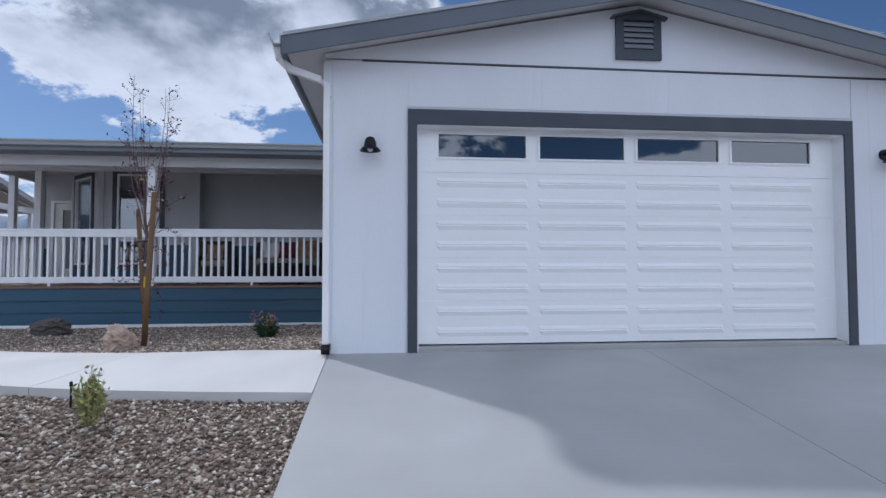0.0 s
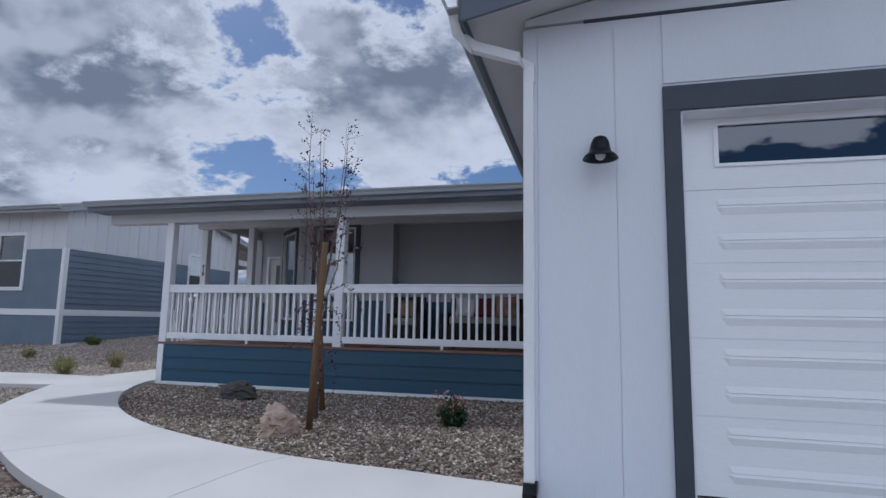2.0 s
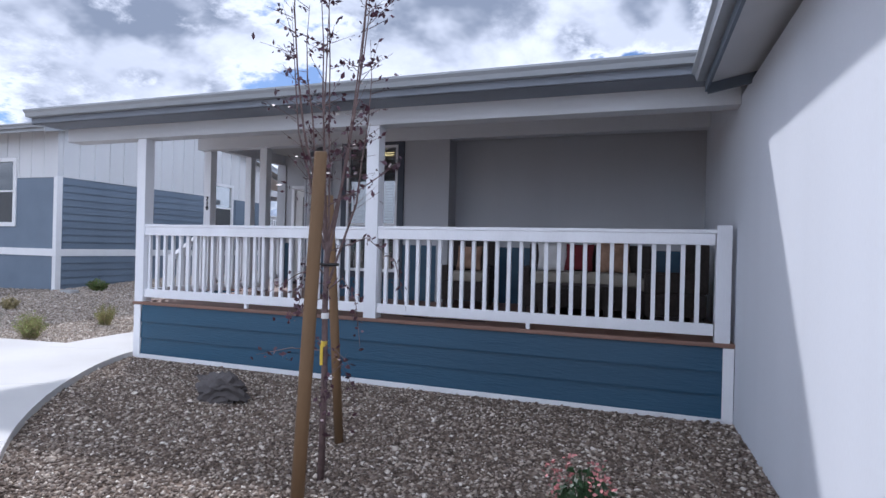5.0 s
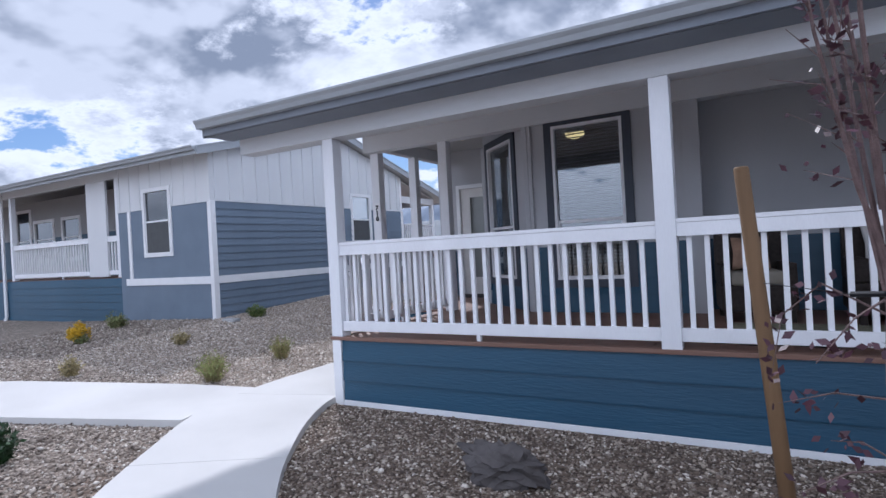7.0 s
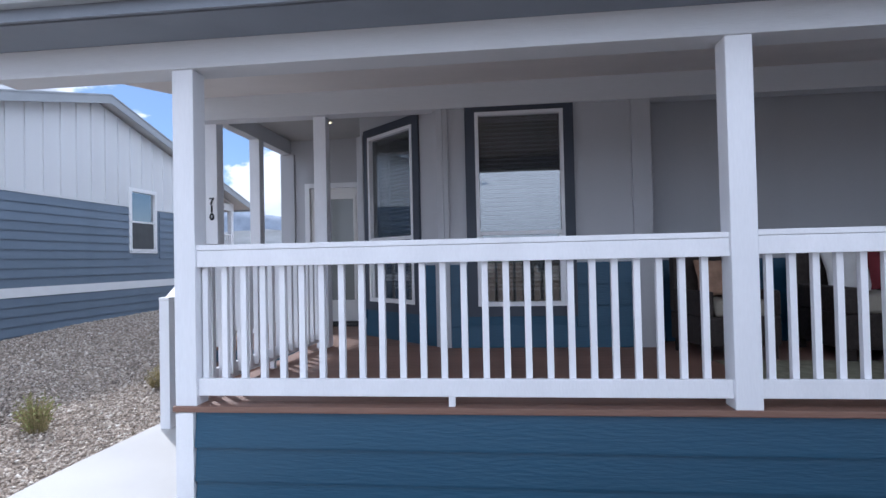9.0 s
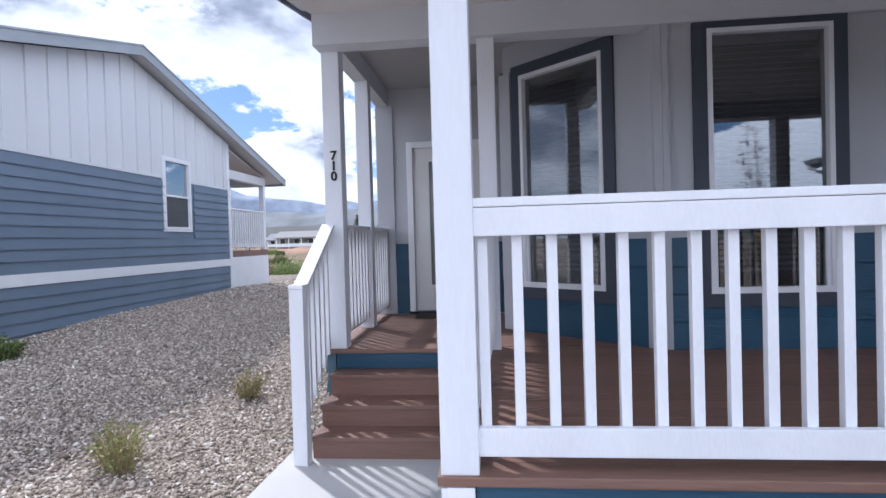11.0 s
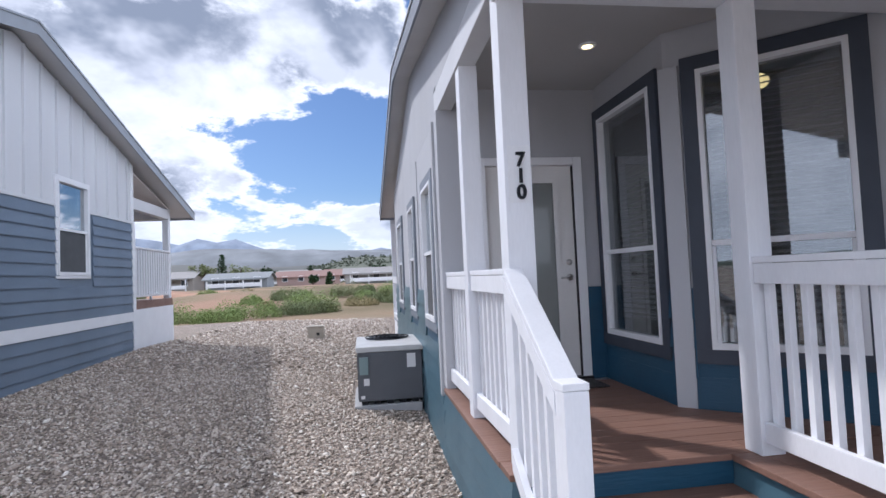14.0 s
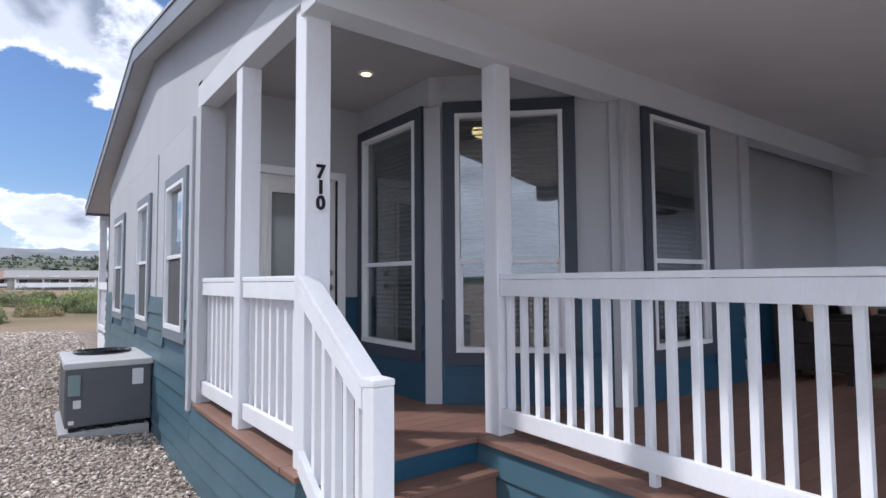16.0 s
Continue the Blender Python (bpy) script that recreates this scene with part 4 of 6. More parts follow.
def deck_board(x0, x1, y0, y1):
    key = (round(x1 - x0, 3), round(y1 - y0, 3))
    if key not in shared:
        bm = bmesh.new()
        box(bm, 0, x1 - x0, 0, y1 - y0, 0.44, DZ)
        ob = link("board", bm, DECK, 0.003)
        shared[key] = ob.data
    else:
        ob = new("board", shared[key])
    ob.parent = deck
    ob.matrix_basis = pose(x0, y0, fall(y0))


for k in range(19):
    y = 5.525 + k * 0.143
    if y + 0.140 > 7.97:
        break
    deck_board(-7.13, -3.90, y, y + 0.140)
    deck_board(-3.896, -0.002, y, y + 0.140)
for k in range(18):
    y = 8.115 + k * 0.14
    if y + 0.137 > 10.19:
        break
    deck_board(-8.36, -5.82 if y < 8.9 else -6.90, y, y + 0.137)
deck_board(-7.13, -3.7, 7.98, 8.11)
deck_board(-3.66, -0.002, 7.955, 8.19)
part_box("nosing", deck, DECK, -7.29, -0.002, 5.375, 5.522, 0.445, DZ + 0.014, 0.006)
bm = bmesh.new()
prism(bm, ((5.525, 0.446), (7.897, 0.436), (7.897, DZ + 0.002), (5.525, DZ + 0.014)), "x", -7.29, -7.133)
part("nosing", bm, DECK, deck, bevel=0.006)
part_box("nosing", deck, DECK, -8.535, -7.133, 7.90, 8.112, 0.436, DZ + 0.002, 0.006)
part_box("nosing", deck, DECK, -8.54, -8.363, 8.115, 10.19, 0.436, DZ + 0.002, 0.006)

skirt = wall_with_hole("wall_skirt_front", "teal-blue lap board skirt under the porch deck", 7.24, -0.35, 0.443, 0.06, BLUE, (-7.24, 5.415, 0), 0)
lap_boards(skirt, "siding_board", 7.14, -0.215, 0.434, 0.22, BLUE, (0.095, 0, 0), 0)
part_box("corner_board", skirt, WHITE, -0.015, 0.09, -0.038, 0.0, -0.28, 0.442, 0.003)
part_box("corner_board", skirt, WHITE, 7.14, 7.235, -0.032, -0.023, -0.28, 0.442, 0.002)
part_box("base_board", skirt, WHITE, 0.092, 7.14, -0.036, 0.0, -0.27, -0.212, 0.003)
skirt2 = wall_with_hole("wall_skirt_stair", "blue lap board skirt beside the steps, coloured paler as if sunlit", 2.555, -0.35, 0.436, 0.06, BLUE_SUNLIT, (-7.24, 7.98, 0), -90)
lap_boards(skirt2, "siding_board", 2.475, -0.28, 0.432, 0.20, BLUE_SUNLIT, (0, 0, 0), 0)
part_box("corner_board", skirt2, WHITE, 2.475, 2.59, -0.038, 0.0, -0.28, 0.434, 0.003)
skirt3 = wall_with_hole("wall_skirt_side", "blue lap board skirt under the side railing, coloured paler as if sunlit", 2.42, -0.35, 0.435, 0.06, BLUE_SUNLIT, (-8.5, 10.36, 0), -90)
lap_boards(skirt3, "siding_board", 2.42, -0.24, 0.432, 0.17, BLUE_SUNLIT, (0, 0, 0), 0)

stairs = thing("porch_steps", "brown composite porch steps with a teal top riser", "steps")
for k, (z, yf) in enumerate(((0.30, 7.71), (0.13, 7.45), (-0.035, 7.22))):
    part_box("tread", stairs, DECK, -8.43, -7.265, yf, 8.0 if k == 0 else yf + 0.30, z - 0.034, z, 0.006)
    part_box("riser", stairs, DECK, -8.42, -7.27, yf + 0.022, yf + 0.045, max(z - 0.20, -0.26), z - 0.036)
part_box("riser", stairs, BLUE, -8.43, -7.262, 7.930, 7.955, 0.302, 0.434, label="teal-blue painted top riser")


# ---- posts and railings ----
def post(x, y, z0, z1, s=0.14, label="white boxed porch post", mat_=None):
    p = thing("porch_post", label, "post", (x, y, 0), group="porch posts")
    part_box("shaft", p, mat_ or POST_WHITE, -s / 2, s / 2, -s / 2, s / 2, z0, z1, 0.006)
    return p


post(-7.205, 5.465, DZ + 0.003, 2.68, 0.146, "white boxed corner porch post")
post(-3.735, 5.465, DZ + 0.003, 2.68, 0.155)
post(-7.10, 7.88, DZ + 0.003, 2.985, 0.14)
p710 = post(-8.408, 7.985, DZ + 0.003, 3.06, 0.150, "white porch post carrying the black house number")
post(-8.42, 9.12, DZ + 0.003, 3.06, 0.14)
beam("wall_pilaster", "grey boxed pilaster ending the side wall", -8.515, -8.30, 10.15, 10.337, DZ, 3.058, GREY_WALL, 0.004, "wall")
post(-0.105, 5.465, DZ + 0.003, 1.575, 0.13, "short white rail post against the garage wall")


def number(ch, z):
    cu = bpy.data.curves.new("number", "FONT")
    cu.body, cu.size, cu.extrude, cu.align_x = ch, 0.106, 0.006, "CENTER"
    cu.offset = 0.003
    tmp = bpy.data.objects.new("number", cu)
    scene.collection.objects.link(tmp)
    me = bpy.data.meshes.new_from_object(tmp.evaluated_get(bpy.context.evaluated_depsgraph_get()))
    bpy.data.objects.remove(tmp)
    me.materials.clear()
    me.materials.append(BLACK)
    ob = new("house_number", me)
    ob.parent = p710
    ob.matrix_basis = pose(0.012, -0.0845, z, 90, 0, 0)
    tagged(ob, "black digit " + ch)


part_box("number_plate", p710, WHITE, -0.055, 0.066, -0.079, -0.0752, 1.880, 2.186)
for ch, z in (("7", 2.074), ("1", 1.987), ("0", 1.900)):
    number(ch, z)

BAL = None


def railing(label, a, b, z=DZ, inset=0.075, foot=True, top=1.065, low=0.0, group="porch railings", first=None, pitch=0.1318):
    """A wooden railing between two post centres, balusters upright."""
    global BAL
    a, b = Vector(a), Vector(b)
    d = b - a
    L = d.length
    r = thing("porch_railing", label, "railing", (a.x, a.y, z), math.degrees(math.atan2(d.y, d.x)), group=group)
    part_box("cap_rail", r, RAIL_WHITE, inset - 0.01, L - inset + 0.01, -0.055, 0.055, top - 0.035, top, 0.006)
    part_box("top_rail", r, RAIL_WHITE, inset, L - inset, -0.052, -0.016, top - 0.145, top - 0.037, 0.005)
    part_box("bottom_rail", r, RAIL_WHITE, inset, L - inset, -0.046, -0.010, 0.075 + low, 0.185 + low, 0.005)
    x = inset + 0.036 if first is None else first
    while x < L - inset - 0.03:
        if BAL is None:
            bm = bmesh.new()
            box(bm, -0.02, 0.02, -0.009, 0.031, 0.112, 1.03)
            ob = link("baluster", bm, RAIL_WHITE, 0.003)
            BAL = ob.data
        else:
            ob = new("baluster", BAL)
        ob.parent = r
        ob.matrix_basis = pose(x, 0, 0)
        x += pitch
    if foot and L > 1.5:
        part_box("foot_block", r, RAIL_WHITE, L / 2 - 0.02, L / 2 + 0.02, -0.045, -0.005, 0.003 + low, 0.078 + low)
    return r


railing("white wooden porch railing along the deck front", (-7.213, 5.465), (-3.735, 5.465), top=1.054, low=-0.002)
railing("white wooden porch railing running to the garage wall", (-3.735, 5.465), (-0.105, 5.465), top=1.064, low=-0.002, first=0.161, pitch=0.1301)
railing("white wooden railing between the deck and the steps", (-7.10, 7.88), (-7.19, 5.465), top=1.070, low=0.0)
railing("white wooden side railing beside the steps", (-8.42, 9.12), (-8.408, 7.985), foot=False)
railing("white wooden side railing at the entrance wall", (-8.43, 10.19), (-8.42, 9.12), inset=0.04, foot=False)

stair_rail = thing("stair_railing", "white sloping wooden stair railing with a short newel post", "railing")
NY = 7.10
part_box("newel", stair_rail, RAIL_WHITE, -8.515, -8.412, NY, NY + 0.10, -0.25, 1.052, 0.006)
bm = bmesh.new()
prism(bm, ((NY - 0.002, 1.054), (NY - 0.002, 1.083), (NY + 0.11, 1.083), (7.91, 1.535), (7.91, 1.49), (NY + 0.11, 1.040)), "x", -8.517, -8.410)
part("hand_rail", bm, RAIL_WHITE, stair_rail, bevel=0.005)
bm = bmesh.new()
prism(bm, ((NY + 0.102, 0.943), (NY + 0.102, 1.033), (7.905, 1.483), (7.905, 1.393)), "x", -8.518, -8.482)
part("top_rail", bm, RAIL_WHITE, stair_rail)
bm = bmesh.new()
prism(bm, ((NY + 0.102, 0.015), (NY + 0.102, 0.125), (7.905, 0.605), (7.905, 0.495)), "x", -8.518, -8.482)
part("bottom_rail", bm, RAIL_WHITE, stair_rail)
for k in range(5):
    y = NY + 0.215 + k * 0.120
    part_box("baluster", stair_rail, RAIL_WHITE, -8.48, -8.44, y - 0.02, y + 0.02, 0.045 + 0.683 * (y - NY - 0.10), 1.020 + 0.640 * (y - NY - 0.10), 0.003)

# ---- porch furniture ----
def soft(name, parent, material, x0, x1, y0, y1, z0, z1, label="", r=0.04):
    bm = bmesh.new()
    box(bm, x0, x1, y0, y1, z0, z1)
    bmesh.ops.bevel(bm, geom=bm.edges[:], offset=r, segments=4, affect="EDGES", profile=0.5)
    return part(name, bm, material, parent, label, smooth=True)


sofa = thing("patio_sofa", "dark wicker patio sofa with beige seat cushions", "sofa", (-1.52, 7.55, DZ))
part_box("base", sofa, WICKER, -0.82, 0.82, -0.62, 0.25, 0.10, 0.40, 0.02)
part_box("backrest", sofa, WICKER, -0.82, 0.82, 0.12, 0.25, 0.40, 0.93, 0.02)
for s in (-1, 1):
    part_box("armrest", sofa, WICKER, min(s * 0.82, s * 0.68), max(s * 0.82, s * 0.68), -0.62, 0.12, 0.40, 0.62, 0.02)
    soft("seat_cushion", sofa, CUSHION, min(s * 0.67, s * 0.01), max(s * 0.67, s * 0.01), -0.62, 0.10, 0.40, 0.56, "beige canvas")
    for y in (-0.58, 0.19):
        part_box("leg", sofa, WICKER, s * 0.76 - 0.03, s * 0.76 + 0.03, y - 0.03, y + 0.03, 0.003, 0.10)


def pillow(name, label, material, x, y, z, size, tilt):
    bm = bmesh.new()
    bmesh.ops.create_cube(bm, size=1)
    bmesh.ops.subdivide_edges(bm, edges=bm.edges[:], cuts=5, use_grid_fill=True)
    for v in bm.verts:
        u, w = 2 * v.co.x, 2 * v.co.z
        v.co.y *= 0.28 * (1 - 0.75 * max(abs(u), abs(w)) ** 3)
        k = 1 - 0.10 * (1 - abs(u * w))
        v.co.x, v.co.z = v.co.x * k, v.co.z * k
    bmesh.ops.scale(bm, vec=(size, size, size), verts=bm.verts)
    ob = tagged(link(name, bm, material, smooth=True), label, "pillow")
    ob.matrix_basis = pose(x, y, z, -18, 0, tilt)
    return ob


pillow("throw_pillow", "white square throw pillow leaning on the sofa back", WHITE_CLOTH, -1.98, 7.50, DZ + 0.75, 0.42, 8)
pillow("throw_pillow", "deep red throw pillow leaning on the sofa back", RED_CLOTH, -1.62, 7.48, DZ + 0.75, 0.38, -6)
pillow("throw_pillow", "tan throw pillow leaning on the sofa back", TAN_CLOTH, -1.18, 7.50, DZ + 0.76, 0.44, 10)


def patio_chair(x, y, rz, label):
    c = thing("patio_chair", label, "chair", (x, y, DZ), rz, "patio chairs")
    part_box("seat_frame", c, WICKER, -0.34, 0.34, -0.34, 0.32, 0.12, 0.38, 0.02)
    part_box("backrest", c, WICKER, -0.34, 0.34, 0.22, 0.34, 0.38, 0.95, 0.03)
    for s in (-1, 1):
        part_box("armrest", c, WICKER, min(s * 0.34, s * 0.25), max(s * 0.34, s * 0.25), -0.34, 0.22, 0.38, 0.60, 0.02)
        for q in (-0.29, 0.27):
            part_box("leg", c, WICKER, s * 0.29 - 0.025, s * 0.29 + 0.025, q - 0.025, q + 0.025, 0.003, 0.12)
    soft("seat_cushion", c, CUSHION, -0.245, 0.245, -0.35, 0.21, 0.38, 0.52, "beige canvas")
    return c


patio_chair(-3.15, 7.35, 8, "dark wicker patio chair with a beige cushion")
patio_chair(-0.50, 6.75, -80, "dark wicker patio chair beside the garage wall")
pillow("throw_pillow", "tan throw pillow on the patio chair", TAN_CLOTH, -3.17, 7.42, DZ + 0.70, 0.36, 4)
table = thing("coffee_table", "low dark wicker coffee table", "table", (-1.55, 6.45, DZ))
part_box("tabletop", table, WICKER, -0.42, 0.42, -0.27, 0.27, 0.40, 0.44, 0.01)
for s in (-1, 1):
    for q in (-1, 1):
        part_box("leg", table, WICKER, s * 0.37 - 0.03, s * 0.37 + 0.03, q * 0.22 - 0.03, q * 0.22 + 0.03, 0.010, 0.40)
rug = tagged(link("outdoor_rug", (lambda b: (box(b, -3.35, -1.75, 5.66, 7.0, DZ + 0.0025, DZ + 0.009), b)[1])(bmesh.new()), RUG), "flat beige-green woven rug on the deck", "rug")
bm = bmesh.new()
tube(bm, [(-3.45 + 0.09 * k, 5.72 + 0.03 * math.sin(k * 1.3), DZ + 0.014 + 0.004 * math.sin(k)) for k in range(12)], 0.009, 6)
tagged(link("power_cord", bm, BLACK, smooth=True), "black cord lying along the deck edge", "cord")

# ---- air conditioner and side yard ----
ac = thing("air_conditioner", "dark grey packaged air conditioner with a pale top and fan grille", "air conditioner", (-8.93, 12.20, -0.135))
part_box("pad", ac, CONCRETE, -0.47, 0.38, -0.03, 1.34, -0.06, 0.055, 0.01, "pale concrete pad")
part_box("cabinet", ac, AC_BODY, -0.415, 0.40, 0.0, 1.27, 0.10, 0.715, 0.012)
part_box("access_panel", ac, AC_BODY, -0.25, 0.385, -0.006, 0.0, 0.125, 0.69, 0.002)
part_box("access_panel", ac, AC_BODY, -0.421, -0.415, 0.05, 0.60, 0.125, 0.69, 0.002)
part_box("access_panel", ac, AC_BODY, -0.421, -0.415, 0.63, 1.23, 0.125, 0.69, 0.002)
part_box("top_cover", ac, AC_TOP, -0.435, 0.42, -0.022, 1.292, 0.715, 0.782, 0.012, "pale grey painted cover")
for k in range(5):
    bm = bmesh.new()
    r = 0.06 + k * 0.062
    tube(bm, [(0.0 + r * math.cos(a), 0.93 + r * math.sin(a), 0.802) for a in (i * math.pi / 16 for i in range(33))], 0.006, 5)
    part("grille_ring", bm, BLACK, ac)
for k in range(6):
    bm = bmesh.new()
    a = k * math.pi / 6
    tube(bm, [(-0.31 * math.cos(a), 0.93 - 0.31 * math.sin(a), 0.797), (0.31 * math.cos(a), 0.93 + 0.31 * math.sin(a), 0.797)], 0.004, 4)
    part("grille_bar", bm, BLACK, ac)
bm = bmesh.new()
tube(bm, [(0.0, 0.93, 0.7825), (0.0, 0.93, 0.786)], 0.30, 28)
part("fan_opening", bm, BLACK, ac)
part_box("service_panel", ac, AC_PANEL, -0.395, -0.285, -0.045, 0.0, 0.44, 0.655, 0.004, "green-grey disconnect cover")
part_box("sticker", ac, PAPER, 0.205, 0.315, -0.0095, -0.0065, 0.50, 0.675)
part_box("sticker", ac, PAPER, -0.345, -0.275, -0.0095, -0.0005, 0.30, 0.385)
part_box("sticker", ac, PAPER, -0.385, -0.335, -0.0095, -0.0005, 0.135, 0.175)
for k in range(5):
    part_box("foot", ac, BLACK, -0.38 + k * 0.16, -0.30 + k * 0.16, 0.02, 1.25, 0.055, 0.10)
ub = thing("utility_box", "small tan plastic utility box on the gravel", "utility box", (-10.45, 19.5, float(land(-10.4, 19.5)) - 0.06))
part_box("body", ub, TAN_BOX, -0.20, 0.20, -0.15, 0.15, 0.0, 0.30, 0.015)
part_box("lid", ub, TAN_BOX, -0.215, 0.215, -0.165, 0.165, 0.30, 0.335, 0.01)
part_box("knockout", ub, BLACK, 0.02, 0.09, -0.153, -0.149, 0.10, 0.17)

# ---- rocks ----
def boulder(name, label, material, x, y, size, seed, cut, rz=0, square=0.0, rugged=1.0):
    bm = bmesh.new()
    bmesh.ops.create_icosphere(bm, subdivisions=4, radius=1)
    for v in bm.verts:
        v.co = v.co.lerp(v.co / max(abs(c) for c in v.co), square)
    rnd = random.Random(seed)
    planes = [(Vector((rnd.uniform(-1, 1), rnd.uniform(-1, 1), rnd.uniform(-0.3, 1))).normalized(), rnd.uniform(*cut)) for _ in range(15)]
    for v in bm.verts:
        for n, d in planes:
            e = v.co.dot(n)
            if e > d:
                v.co -= (e - d) * 0.92 * n
        v.co *= 1 + 0.14 * noise.noise(v.co * 2.1 + Vector((seed, 0, 0))) - 0.24 * rugged * abs(noise.noise(v.co * 3.0 + Vector((0, seed, 0)))) + 0.07 * noise.noise(v.co * 9 + Vector((0, seed, 3)))
        v.co = Vector((v.co.x * size[0], v.co.y * size[1], v.co.z * size[2]))
    ob = tagged(link(name, bm, material), label, "rock")
    ob.matrix_basis = pose(x, y, float(land(x, y)) + size[2] * 0.52, 0, 0, rz)
    return ob


boulder("boulder", "tan pitted boulder standing in the gravel bed", ROCK_TAN, -2.56, 1.72, (0.205, 0.175, 0.180), 5, (0.62, 0.96), 20, 0.86, rugged=1.9)
boulder("boulder", "low dark slate boulder lying in the gravel bed", ROCK_DARK, -4.66, 4.15, (0.54, 0.27, 0.21), 15, (0.40, 0.72), -12, rugged=2.9)

# ---- staked young tree ----
def stake(x, y, top, lean):
    z = float(land(x, y)) - 0.1
    s = thing("tree_stake", "round wooden lodgepole tree stake", "stake", (x, y, 0), group="tree stakes")
    bm = bmesh.new()
    tube(bm, [(0, 0, z), (lean[0] * 0.5, lean[1] * 0.5, (z + top) / 2), (lean[0], lean[1], top - 0.01), (lean[0], lean[1], top)], [0.036, 0.035, 0.033, 0.028], 12)
    part("pole", bm, STAKE, s, smooth=True)


stake(-2.46, 2.115, 1.768, (0.086, 0.025))
stake(-3.00, 3.50, 1.69, (-0.15, 0.01))


def leaf_quads(bm, pos, size, rnd, stretch=1.8):
    d = Vector((rnd.gauss(0, 1), rnd.gauss(0, 1), rnd.gauss(0.2, 0.8))).normalized()
    u = d.orthogonal().normalized()
    u.rotate(Matrix.Rotation(rnd.uniform(0, 6.28), 3, d))
    w = size * 0.5
    a = [bm.verts.new(pos + q) for q in (Vector((0, 0, 0)), u * w + d * size * stretch * 0.45, d * size * stretch, -u * w + d * size * stretch * 0.45)]
    bm.faces.new(a)


tree = thing("young_tree", "young multi-stemmed tree with sparse dark purple leaves tied between stakes", "tree", (-2.745, 2.82, 0))
rnd = random.Random(21)
gz = float(land(-2.8, 2.83)) - 0.08
trunk = bmesh.new()
tube(trunk, [(0, 0, gz), (0.01, 0, 0.4), (-0.005, 0.01, 0.9), (0.01, 0, 1.35)], [0.024, 0.021, 0.019, 0.016], 8)
leaves = bmesh.new()
limbs = bmesh.new()
for k in range(10):
    a = 2 * math.pi * k / 10 + rnd.uniform(-0.3, 0.3)
    z0 = rnd.uniform(0.95, 1.45)
    reach, top = rnd.uniform(0.14, 0.34), rnd.uniform(2.7, 3.42)
    pts = []
    for i in range(7):
        t = i / 6
        r = reach * (1 - (1 - t) ** 2.2)
        pts.append(Vector((r * math.cos(a + 0.25 * t) + rnd.uniform(-0.015, 0.015), r * math.sin(a + 0.25 * t) + rnd.uniform(-0.015, 0.015), z0 + (top - z0) * t)))
    tube(limbs, pts, [0.010, 0.008, 0.007, 0.0055, 0.0045, 0.003, 0.0015], 5)
    for i in range(2, 7):
        for _ in range(rnd.randint(2, 4)):
            b = pts[i - 1].lerp(pts[i], rnd.random())
            d = Vector((math.cos(a) + rnd.gauss(0, 0.8), math.sin(a) + rnd.gauss(0, 0.8), rnd.uniform(0.2, 1.2))).normalized()
            ln = rnd.uniform(0.06, 0.26)
            tube(limbs, [b, b + d * ln], [0.003, 0.0012], 3)
            for _ in range(rnd.randint(2, 6)):
                leaf_quads(leaves, b + d * ln * rnd.uniform(0.2, 1.05) + Vector((rnd.gauss(0, 0.02), rnd.gauss(0, 0.02), rnd.gauss(0, 0.02))), rnd.uniform(0.015, 0.030), rnd)
for k in range(7):
    a, z = rnd.uniform(0, 6.28), rnd.uniform(0.3, 1.5)
    d = Vector((math.cos(a), math.sin(a), rnd.uniform(-0.5, 0.3))).normalized()
    ln = rnd.uniform(0.15, 0.42)
    b = Vector((0, 0, z))
    tube(limbs, [b, b + d * ln * 0.5 + Vector((0, 0, 0.03)), b + d * ln], [0.004, 0.003, 0.0012], 4)
    for _ in range(16):
        leaf_quads(leaves, b + d * ln * rnd.uniform(0.4, 1.05) + Vector((rnd.gauss(0, 0.025), rnd.gauss(0, 0.025), rnd.gauss(0, 0.025))), rnd.uniform(0.015, 0.028), rnd)
for a, z, ln, drop in ((-0.3, 1.55, 0.62, 0.25), (0.1, 1.25, 0.55, -0.35), (-0.6, 1.0, 0.5, -0.3), (2.6, 1.1, 0.4, -0.3), (0.6, 0.42, 0.22, -0.32), (-0.9, 0.35, 0.2, -0.25)):
    b = Vector((0, 0, z))
    d = Vector((math.cos(a), math.sin(a), 0))
    pts = [b, b + d * ln * 0.5 + Vector((0, 0, 0.1)), b + d * ln * 0.85 + Vector((0, 0, 0.1 + drop * 0.4)), b + d * ln + Vector((0, 0, drop))]
    tube(limbs, pts, [0.005, 0.004, 0.003, 0.001], 4)
    for _ in range(34):
        i = rnd.choice((0, 1, 1, 2, 2))
        leaf_quads(leaves, pts[i].lerp(pts[i + 1], rnd.random()) + Vector((rnd.gauss(0, 0.02), rnd.gauss(0, 0.02), rnd.gauss(0, 0.02))), rnd.uniform(0.015, 0.03), rnd)
part("trunk", trunk, BARK, tree, smooth=True)
part("branchwork", limbs, BARK, tree)
part("crown", leaves, LEAF_PURPLE, tree, "sparse dark purple leaves")
for z, m_, r in ((0.84, PAPER, 0.025), (0.66, TAG_YELLOW, 0.0215)):
    bm = bmesh.new()
    tube(bm, [(0, 0.005, z - 0.015), (0, 0.005, z + 0.02)], r, 10)
    if m_ is TAG_YELLOW:
        box(bm, -0.012, 0.008, -0.026, -0.023, z - 0.13, z)
    part("plant_tag", bm, m_, tree)
tie = bmesh.new()
